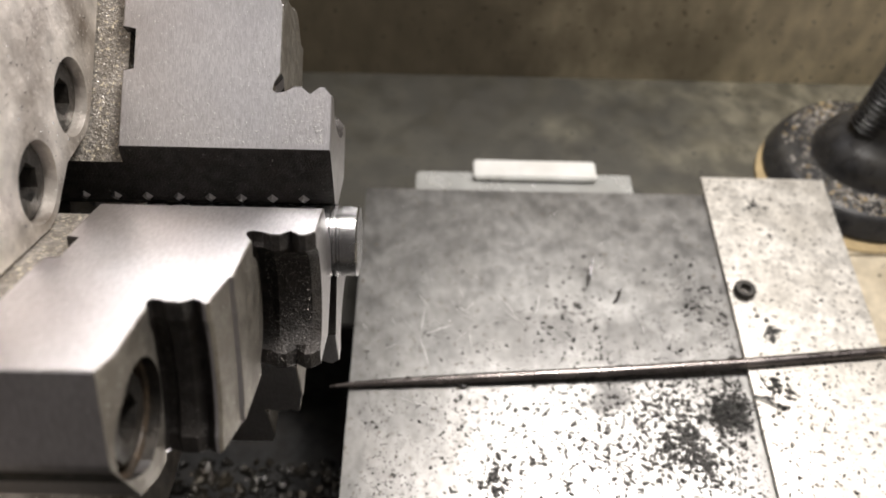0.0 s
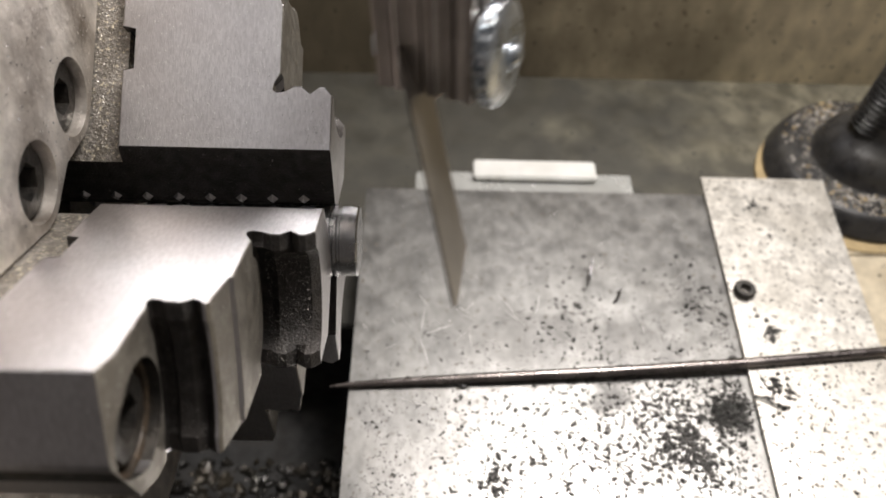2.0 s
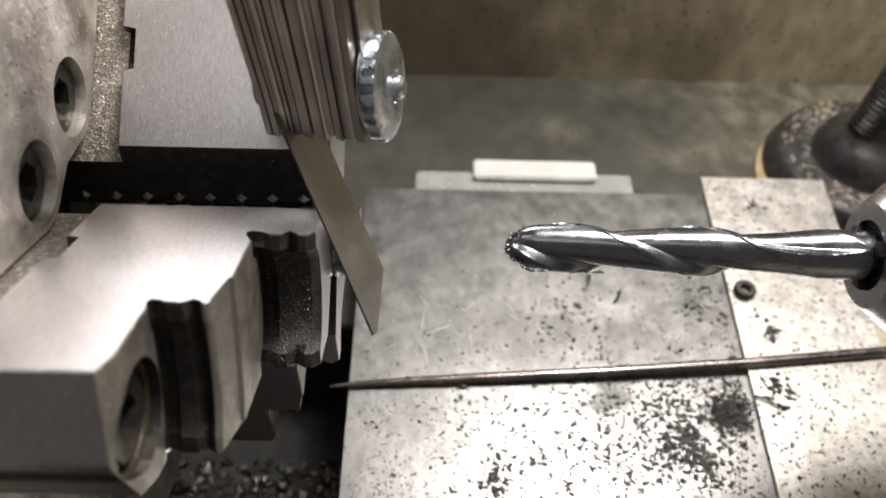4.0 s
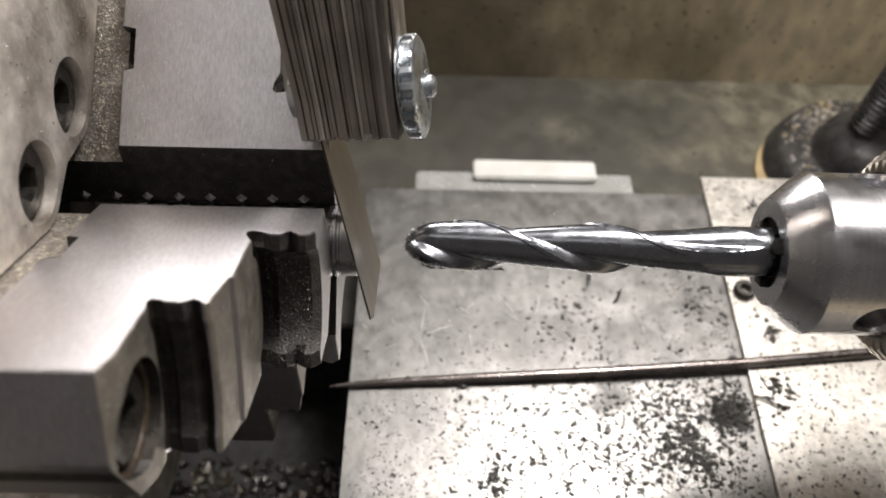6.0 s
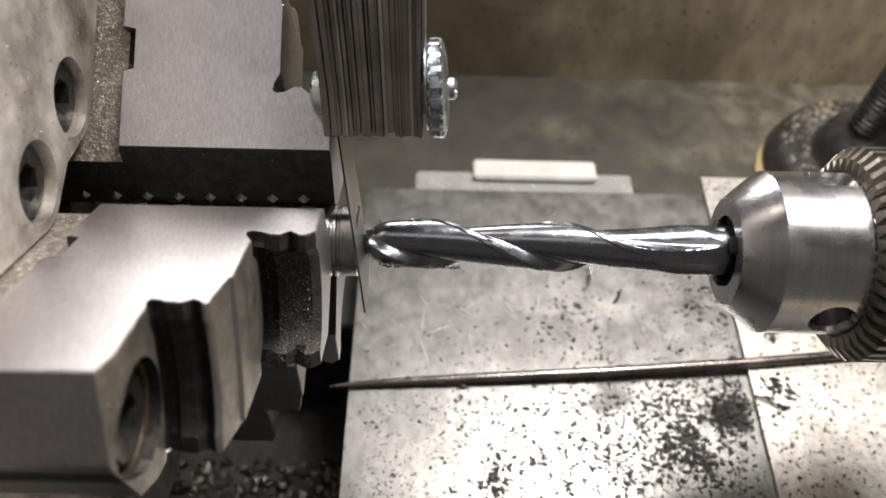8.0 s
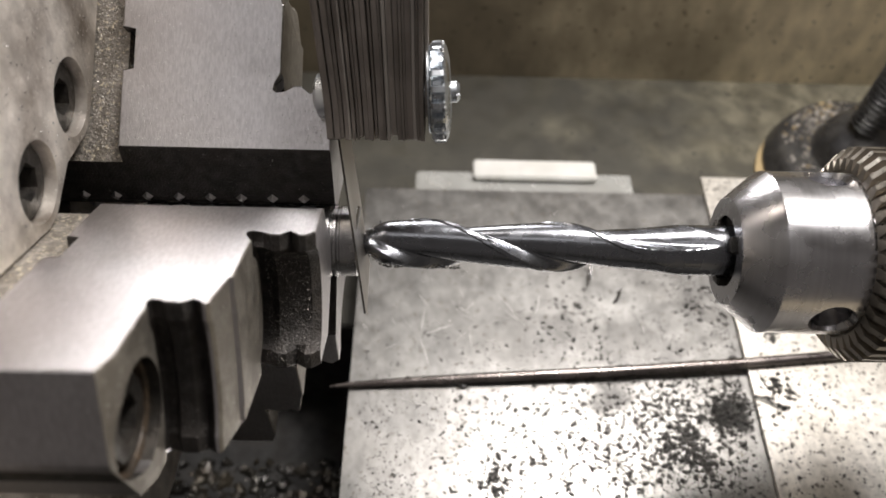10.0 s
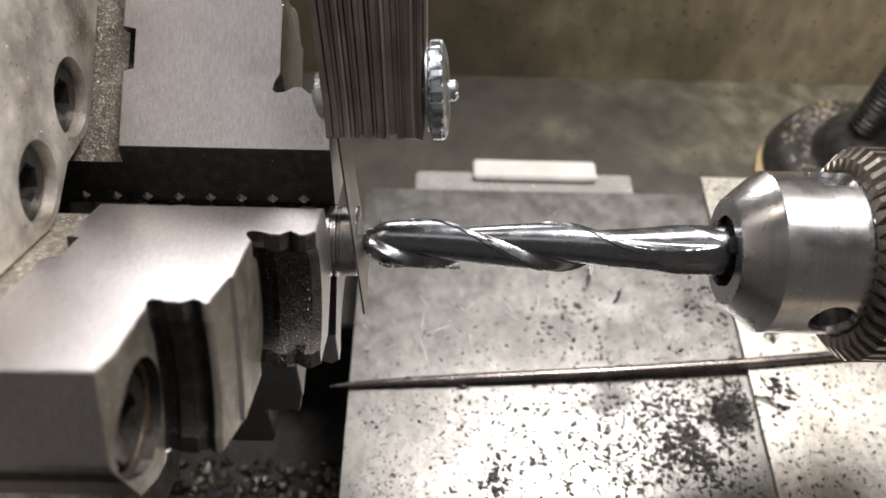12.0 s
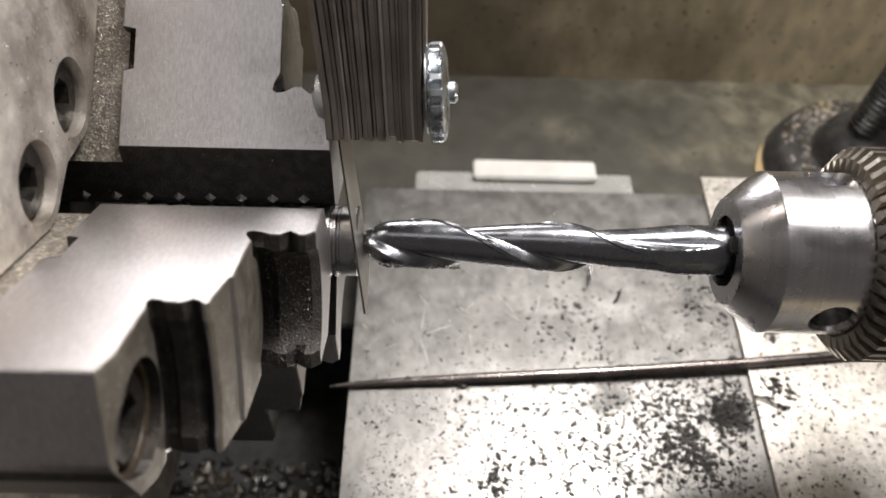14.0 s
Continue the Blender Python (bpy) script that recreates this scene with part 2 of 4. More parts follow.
def build_setting():
    bm = merge(box(-0.0040, 0.60, -0.30, 0.0482, TRAY_Z - 0.03, TRAY_Z), box(-0.40, 0.60, 0.0484, BACK_Y, TRAY_Z - 0.03, TRAY_Z))
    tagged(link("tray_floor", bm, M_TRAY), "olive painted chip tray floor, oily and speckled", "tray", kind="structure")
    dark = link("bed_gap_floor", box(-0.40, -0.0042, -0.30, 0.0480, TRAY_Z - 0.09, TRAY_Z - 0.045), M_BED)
    tagged(dark, "near-black lathe bed below the chuck", "lathe bed", kind="structure")
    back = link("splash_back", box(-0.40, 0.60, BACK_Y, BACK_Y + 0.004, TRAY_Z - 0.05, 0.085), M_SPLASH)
    tagged(back, "brown painted splash guard behind the lathe, blotchy with oil and painted darker away from the lamp", "splash guard", kind="structure")
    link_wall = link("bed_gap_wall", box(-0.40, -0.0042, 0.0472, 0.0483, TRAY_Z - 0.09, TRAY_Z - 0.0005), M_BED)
    tagged(link_wall, "near-black side of the lathe bed gap", "lathe bed", kind="structure")
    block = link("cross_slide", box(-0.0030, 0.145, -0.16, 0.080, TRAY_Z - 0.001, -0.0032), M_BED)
    tagged(block, "near-black cross slide carrying the cover plates", "cross slide", kind="structure")
    # cream right end of the tray floor, its lamplight included in the boards' colour
    for y0, y1 in ((-0.30, 0.0805), (0.0812, 0.0935)):
        ledge = link("ledge", box(0.1465, 0.45, y0, y1, TRAY_Z - 0.0005, TRAY_Z + 0.0012, 0.0003, 1), M_CREAM)
        tagged(ledge, "dusty cream end of the tray floor beside the cross slide, laid on as a lit board", "ledge", kind="structure")
    # unseen room, added to bounce light and to dim reflections from the front
    for name, b in (("wall_north", (-1.0, 1.2, 1.15, 1.20, -0.12, 1.75)), ("wall_south", (-1.0, 1.2, -0.95, -0.90, -0.12, 1.75)),
                    ("wall_east", (1.2, 1.25, -0.95, 1.20, -0.12, 1.75)), ("wall_west", (-1.05, -1.0, -0.95, 1.20, -0.12, 1.75)),
                    ("ceiling", (-1.05, 1.25, -0.95, 1.20, 1.75, 1.80)), ("floor", (-1.05, 1.25, -0.95, 1.20, -0.17, -0.12))):
        tagged(link(name, box(*b), M_CEIL if name == "ceiling" else M_DIM if name in ("wall_south", "floor") else M_WALL), "added unseen workshop " + name.split("_")[0], name.split("_")[0], kind="structure")


build_setting()


# ---- lathe chuck ----
JAW_ANGLES = (153.4, 33.4, 273.4)   # direction of each jaw round the axis, from +y towards +z
XT, XB, W = -2.96, -42.25, 25.5     # jaw tip, jaw base, jaw width (mm)
FACE_X = -48.7


def turn(angle):
    """Jaw space (x along the axis, y outward, z across) to the world."""
    return Matrix.Translation((0, 0, AXIS)) @ Matrix.Rotation(radians(angle), 4, "X")


def jaw_mesh():
    xs2, xs3, x4 = -12.67, -22.13, -23.25
    steps = 26
    bm = bmesh.new()
    loops = []
    for k in range(steps + 1):
        t = -W / 2 + W * k / steps
        r_in = 7.05 + max(0.0, abs(t) - 2.2) * 0.77
        hollow = math.sqrt(max(0.0, 1 - (t / 9.4) ** 2))
        e1 = 27.5 - 4.6 * hollow
        v1 = e1 - (1.9 if abs(t) > 9.4 else 0.0)
        e2 = 51.7 - 1.6 * hollow
        c2 = 43.3 - 0.6 * hollow
        r3 = 69.7 - max(0.0, t - 1.5) * 0.75
        pts = [(XB, r_in), (XT, r_in), (XT, e1 - 1.6), (XT - 1.46, e1), (-5.5, e1), (-7.1, v1), (-8.7, e1), (-10.2, e1),
               (-11.6, e1 - 1.3), (-13.4, e1 - 1.7), (-14.4, e1 - 0.9), (-14.1, e1 + 0.6), (xs2, e1 + 2.4), (xs2, c2), (xs2 - 0.7, c2 + 0.3), (xs2 - 0.5, c2 + 1.1),
               (-14.2, e2 - 0.6), (-14.7, e2), (-15.2, e2), (-16.4, e2 - 1.5), (-17.8, e2),
               (-20.2, e2), (-21.0, e2 - 0.9), (-22.3, e2 - 1.1), (-23.0, e2 - 0.2), (-22.7, e2 + 0.9), (xs3, e2 + 1.6), (xs3, 65.7 + r3 - 69.7), (x4, r3), (XB - 0.4, r3),
               (XB - 0.4, 38.1), (XB + 2.3, 38.1), (XB + 2.3, 29.95), (XB, 29.95)]
        loops.append([bm.verts.new((x * MM, r * MM, t * MM)) for x, r in pts])
    n = len(loops[0])
    for a, b in zip(loops, loops[1:]):
        for i in range(n):
            bm.faces.new((a[i], a[(i + 1) % n], b[(i + 1) % n], b[i]))
    caps = [bm.faces.new(loops[0][::-1]), bm.faces.new(loops[-1])]
    rims = [e for cap in caps for e in cap.edges]
    bmesh.ops.bevel(bm, geom=rims, offset=0.00022, segments=1, affect="EDGES", clamp_overlap=True)
    return bm


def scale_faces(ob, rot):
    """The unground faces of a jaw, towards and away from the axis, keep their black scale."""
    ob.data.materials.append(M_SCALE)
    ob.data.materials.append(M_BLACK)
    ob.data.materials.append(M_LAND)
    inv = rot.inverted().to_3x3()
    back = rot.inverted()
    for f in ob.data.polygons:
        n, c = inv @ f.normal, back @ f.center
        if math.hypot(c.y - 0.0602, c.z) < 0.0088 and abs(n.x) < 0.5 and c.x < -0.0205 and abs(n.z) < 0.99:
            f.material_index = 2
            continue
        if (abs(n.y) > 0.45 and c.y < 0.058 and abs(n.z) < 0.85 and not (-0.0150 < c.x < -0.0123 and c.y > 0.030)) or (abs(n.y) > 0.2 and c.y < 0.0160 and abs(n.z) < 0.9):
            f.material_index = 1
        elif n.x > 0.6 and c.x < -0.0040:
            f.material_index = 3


def socket_screw(head_r, head_h, parent, m, mat=None):
    """A socket cap screw whose axis is x; its top lies at x = 0."""
    mat = mat or M_BLACK
    key = head_r * 0.52
    hexa = [(key * math.cos(radians(60 * k)), key * math.sin(radians(60 * k))) for k in range(6)]
    outer = turned([(-head_h, 0), (-head_h, head_r), (-0.12 * head_r, head_r), (0, head_r * 0.88), (0, 0)], 36)
    hole = prism(hexa, -head_h * 0.6, head_h, lambda p, q, w: Vector((w, p, q)))
    ob = part("cap_screw", moved(cut(outer, hole), m), mat, parent, "oily socket cap screw", 35)
    return ob


def build_chuck():
    chuck = thing("lathe_chuck", turn(0), "worn steel three-jaw lathe chuck with reversible stepped jaws, dusted with chips", "lathe chuck")
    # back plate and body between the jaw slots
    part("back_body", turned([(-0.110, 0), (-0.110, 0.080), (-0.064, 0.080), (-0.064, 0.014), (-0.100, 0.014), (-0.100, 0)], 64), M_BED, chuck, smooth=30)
    for i, a in enumerate(JAW_ANGLES):
        mid = a - 60
        slot, rim, bolt_r, bolt_a = 10.3, 80.0, 29.6, 19.8
        half = radians(60)
        cx, cy = bolt_r * math.cos(radians(bolt_a)), bolt_r * math.sin(radians(bolt_a))
        # outline of one face segment: rim, slot side, lobe over a screw, lobe, slot side
        th_out = half - math.asin(slot / rim)
        pts = [(rim * math.cos(-th_out + 2 * th_out * k / 16), rim * math.sin(-th_out + 2 * th_out * k / 16)) for k in range(17)]
        lobe = [(cx + 8.7 * math.cos(radians(150 + 9 * k)), cy + 8.7 * math.sin(radians(150 + 9 * k))) for k in range(7)]
        pts += lobe + [(21.6, 0)] + [(p, -q) for p, q in lobe[::-1]]
        bm = prism([(p * MM, q * MM) for p, q in pts], -0.064, FACE_X * MM, lambda p, q, w: Vector((w, p, q)))
        holes = []
        for sgn in (-1, 1):
            th = radians(bolt_a) * sgn
            holes.append(moved(turned([(-0.058, 0), (-0.058, 0.0070), (-0.0490, 0.0070), (-0.0470, 0.0074), (-0.0470, 0)], 36),
                               Matrix.Translation((0, 0.0296 * math.cos(th), 0.0296 * math.sin(th)))))
        bm = cut(bm, *holes)
        seg = part("face_segment", moved(bm, Matrix.Rotation(radians(mid), 4, "X")), M_CHUCK, chuck, smooth=30)
        for sgn in (-1, 1):
            th = radians(mid + bolt_a * sgn)
            m = Matrix.Translation((-0.0504, 0.0296 * math.cos(th), 0.0296 * math.sin(th)))
            socket_screw(0.0066, 0.006, seg, m)
    # jaws
    for i, a in enumerate(JAW_ANGLES):
        rot = Matrix.Rotation(radians(a), 4, "X")
        bore = moved(turned([(-0.036, 0), (-0.036, 0.0082), (0.0, 0.0082), (0.0, 0)], 40), Matrix.Translation((0, 0.0602, 0.0004)))
        jaw = part("jaw", moved(cut(jaw_mesh(), bore), rot), M_JAW, chuck, "ground steel stepped top jaw", 28)
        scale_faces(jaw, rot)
        socket_screw(0.0068, 0.010, jaw, rot @ Matrix.Translation((-0.0240, 0.0602, 0.0004)))
        sleeve = turned([(-0.0350, 0.0069), (-0.0350, 0.0081), (-0.0238, 0.0081), (-0.0242, 0.0076), (-0.0262, 0.0070)], 40, True)
        part("screw_seat", moved(sleeve, rot @ Matrix.Translation((0, 0.0602, 0.0004))), M_RUST, jaw, "rusty oily screw seat", 30)
        outline = [(-9.8, 12.9), (-2.2, 7.05), (2.2, 7.05), (9.8, 12.9), (9.8, 66), (-9.8, 66)] if i < 2 else [(-9.8, 34), (9.8, 34), (9.8, 66), (-9.8, 66)]
        root = prism([(p * MM, q * MM) for p, q in outline], -0.066, XB * MM, lambda p, q, w: Vector((w, q, p)))
        master = part("master_jaw", moved(soften(root, 0.0004, 1), rot), M_MASTER, chuck, "dusty master jaw in its slot")
        # faces towards the axis are coloured black for the shade they lie in
        master.data.materials.append(M_SCALE)
        inv = rot.inverted().to_3x3()
        for f in master.data.polygons:
            if (inv @ f.normal).y < -0.3:
                f.material_index = 1
        # grip teeth along the inner land
        for k in range(8):
            x = (-9.0 - 6.1 * k) * MM
            for sgn in (-1, 1):
                pt = bmesh.new()
                bmesh.ops.create_cone(pt, cap_ends=True, segments=4, radius1=0.0017, radius2=0.0005, depth=0.0012)
                m = rot @ Matrix.Translation((x, 0.0076, sgn * 0.0030)) @ Matrix.Rotation(radians(-90 * sgn + 38 * sgn), 4, "X").inverted()
                part("grip_tooth", moved(pt, m), M_JAW, jaw)
        for k in range(10):
            pt = bmesh.new()
            bmesh.ops.create_cone(pt, cap_ends=True, segments=3, radius1=0.0008, radius2=0.0001, depth=0.0012)
            part("serration", moved(pt, rot @ Matrix.Translation(((-3.6 - 1.25 * k) * MM, 0.0067, 0.0002)) @ Matrix.Rotation(radians(90), 4, "X")), M_SCALE, jaw)
    return chuck


build_chuck()


def build_workpiece():
    prof = [(-0.040, 0), (-0.040, 0.0069), (-0.0052, 0.0069), (-0.0042, 0.0071), (-0.0036, 0.0071), (-0.0033, 0.0066), (-0.0029, 0.0066), (-0.0027, 0.0072), (-0.0022, 0.0072),
            (-0.0020, 0.0067), (-0.0016, 0.0067), (-0.0014, 0.00702), (0.0016, 0.00702), (0.00195, 0.0067), (0.00195, 0)]
    ob = link("workpiece", turned(prof, 72), M_BRIGHT, smooth=30)
    ob.matrix_world = Matrix.Translation((0, 0, AXIS))
    tagged(ob, "short bright turned steel bar gripped in the jaws", "workpiece")


build_workpiece()


# ---- cover plates and what lies on them ----
def build_plates():
    left = link("cover_plate", box(-0.0062, 0.1200, -0.115, 0.0908, -0.0032, 0.0, 0.0004), M_PLATE)
    tagged(left, "scratched grey aluminium cover plate strewn with chips", "plate")
    pts = [(0.1083, 0.0972), (0.1504, 0.0971), (0.1489, 0.0306), (0.1580, -0.115), (0.1070, -0.115), (0.1074, -0.0174)]
    right = link("cover_plate", soften(prism(pts, 0.0003, 0.0018, lambda p, q, w: Vector((p, q, w))), 0.0003, 1), M_PLATE2)
    tagged(right, "pale dusty aluminium strip overlapping the larger plate", "plate")


build_plates()


def build_rod():
    pts = [(-0.0113, 0.0128, 0.0010), (-0.006, 0.0134, 0.0012), (0.012, 0.0148, 0.0015), (0.03, 0.0160, 0.0018), (0.0690, 0.0186, 0.0025), (0.1088, 0.0219, 0.0033), (0.149, 0.0265, 0.0034), (0.19, 0.0320, 0.0034), (0.24, 0.039, 0.0034)]
    radii = [0.0004, 0.0008, 0.0012, 0.0014, 0.00145, 0.00145, 0.00145, 0.00145, 0.00145]
    ob = link("filler_rod", tube(pts, radii, 14), M_ROD, smooth=40)
    tagged(ob, "thin copper-brown welding rod with a pointed tip", "metal rod")


build_rod()


def build_strips():
    a = link("acrylic_strip", box(0.0103, 0.0866, 0.0950, 0.1055, TRAY_Z, -0.0060, 0.0007), M_ACRYLIC)
    tagged(a, "clear frosted acrylic strip lying on the tray", "plastic strip")
    b = link("plastic_strip", box(0.0306, 0.0738, 0.1002, 0.1092, -0.0059, -0.0034, 0.0006), M_WHITE)
    tagged(b, "short white plastic strip stacked on a clear one", "plastic strip")


build_strips()


def build_lamp_base():
    lampb = thing("gooseneck_lamp", pose(0.1770, 0.1205, TRAY_Z), "black rubber lamp base with a ribbed gooseneck, sprinkled with chips", "work lamp")
    up = Matrix.Rotation(radians(-90), 4, "Y")
    part("mounting_disc", moved(turned([(0, 0), (0, 0.0345), (0.002, 0.0345), (0.002, 0)], 56), pose(-0.0040, -0.0045, 0) @ up), M_TAN, lampb, "tan mounting disc")
    part("base", moved(turned([(0.0021, 0), (0.0021, 0.0348), (0.0035, 0.0352), (0.0092, 0.0326), (0.0107, 0.0314), (0.0112, 0.0298), (0.0112, 0.0200), (0.0120, 0.0193), (0.0160, 0.0188), (0.0195, 0.0172), (0.0222, 0.0138), (0.0240, 0.0105), (0.0265, 0.0088), (0.031, 0.0084), (0.031, 0)], 64), up), M_RUBBER, lampb, "", 40)
    prof = []
    for k in range(60):
        prof += [(0.026 + k * 0.0021, 0.0064), (0.026 + k * 0.0021 + 0.0010, 0.0074), (0.026 + k * 0.0021 + 0.0016, 0.0064)]
    lean = pose(-0.0072, 0, 0, 0, 6, 0)
    part("gooseneck", moved(turned([(0.026, 0)] + prof + [(prof[-1][0], 0)], 24), lean @ up), M_RUBBER, lampb, "ribbed black gooseneck", 50)


build_lamp_base()


# ---- drill chuck with the cutter ----
def cutter_mesh():
    """Two-flute spiral cutter along x from its tip at 0."""
    bm = bmesh.new()
    rings = []
    n, length, lead, r0 = 200, 0.074, 0.0515, 0.00500
    secs = 260

    def smooth(v):
        v = min(1.0, max(0.0, v))
        return v * v * (3 - 2 * v)

    for i in range(secs + 1):
        x = length * (i / secs) ** 1.25
        lift = 0.42 * max(0.0, (x - 0.052) / 0.0185) ** 1.6
        wound = x if x < 0.0480 else 0.0480 + 0.006 * (1 - math.exp(-(x - 0.0480) / 0.006))     # the flutes straighten as they run out
        cap = 1.0 if x > 0.0062 else 0.06 + 0.94 * (1 - (1 - x / 0.0062) ** 2) ** 0.62
        ring = []
        for k in range(n):
            a = 2 * math.pi * k / n
            u = (0.765 - a / math.pi + 2 * wound / lead) % 1.0     # 0: start of the margin, then the flute, then the back of the land
            if u < 0.075:
                depth = 0.012 * u / 0.075
            elif u < 0.22:
                depth = 0.012 + 0.40 * math.sin((u - 0.075) / 0.145 * math.pi / 2)
            else:
                v = (u - 0.22) / 0.78
                depth = 0.05 + 0.362 * (1 - v) ** 1.35
            r = r0 * cap * (1 - max(0.0, depth - lift))
            ring.append(bm.verts.new((x, r * math.cos(a), r * math.sin(a))))
        rings.append(ring)
    for a, b in zip(rings, rings[1:]):
        for k in range(n):
            bm.faces.new((a[k], b[k], b[(k + 1) % n], a[(k + 1) % n]))
    bm.faces.new(rings[0])
    bm.faces.new(rings[-1][::-1])
    return bm


def build_drill_chuck():
    """Origin at the cutter's tip."""
    dc = thing("drill_chuck", Matrix.Translation((0.0023, 0, AXIS)), "polished keyed drill chuck holding a two-flute cutter", "drill chuck")
    part("cutter", cutter_mesh(), M_MILL, dc, "bright two-flute spiral cutter with chips on its tip", 32)
    rnd = random.Random(31)
    bm = bmesh.new()
    for _ in range(210):
        x = abs(rnd.gauss(0.0006, 0.0019)) if rnd.random() < 0.6 else rnd.uniform(0.004, 0.020)
        a = rnd.uniform(0, 6.283) if x < 0.004 else rnd.gauss(3.9, 0.22)
        r = 0.0050 * (0.06 + 0.94 * (1 - max(0.0, 1 - x / 0.0062) ** 2) ** 0.62) * (0.94 if x < 0.004 else 0.95)
        m = Matrix.Translation((x, r * math.cos(a), r * math.sin(a))) @ Euler((rnd.random() * 6, rnd.random() * 6, rnd.random() * 6)).to_matrix().to_4x4()
        v = bmesh.ops.create_cone(bm, cap_ends=True, segments=4, radius1=rnd.uniform(0.00008, 0.00026), radius2=0.00004, depth=rnd.uniform(0.0002, 0.0008), matrix=m)
    part("chip_crust", bm, M_BRIGHT, dc, "fine bright chips clinging to the cutter")
    nose = turned([(0.0755, 0.0), (0.0755, 0.0071), (0.0722, 0.0071), (0.0722, 0.0107), (0.0727, 0.0112), (0.0783, 0.01590), (0.0787, 0.0161), (0.0981, 0.0161), (0.0988, 0.0155), (0.0988, 0.0)], 96)
    holes = []
    for a in (92.6, -27.4, 212.6):
        spin = Matrix.Rotation(radians(a), 4, "X") @ Matrix.Translation((0.0898, 0, 0)) @ Matrix.Rotation(radians(-90), 4, "Y")
        holes.append(moved(turned([(0.010, 0), (0.010, 0.0038), (0.0148, 0.0038), (0.0175, 0.0052), (0.0175, 0)], 32), spin))
    part("nose", cut(nose, *holes), M_NOSE, dc, "polished tapered nose with key holes", 14)
    for k in range(3):
        a = 30 + 120 * k
        bm = box(0.0712, 0.0765, -0.0016, 0.0016, 0.0051, 0.0070, 0.0003)
        part("clamping_jaw", moved(bm, Matrix.Rotation(radians(a), 4, "X")), M_BLACK, dc)
    part("core", turned([(0.0732, 0.0), (0.0732, 0.0070), (0.0765, 0.0070), (0.0765, 0)], 24), M_BLACK, dc)
    # bevel gear ring
    teeth = 42
    part("gear_ring", turned([(0.0954, 0.0140), (0.0954, 0.0172), (0.0978, 0.0195), (0.125, 0.0195), (0.125, 0.0140)], 72, True), M_GEAR, dc, "", 25)
    tooth = prism([(0.0944, 0.0166), (0.0948, 0.0190), (0.0970, 0.0214), (0.1138, 0.0214), (0.1138, 0.0188), (0.0960, 0.0188)], -0.00105, 0.00105, lambda p, q, w: Vector((p, w * (0.62 if q > 0.0175 else 1.15), q)))
    first = part("gear_tooth", tooth, M_GEAR, dc)
    for k in range(1, teeth):
        t = new("gear_tooth", first.data)
        t.parent = dc
        t.matrix_basis = Matrix.Rotation(2 * math.pi * k / teeth, 4, "X")
    part("sleeve", turned([(0.1143, 0), (0.1143, 0.0215), (0.1153, 0.0225), (0.150, 0.0225), (0.150, 0)], 72), M_NOSE, dc, "", 28)
    return dc


drill_chuck = build_drill_chuck()


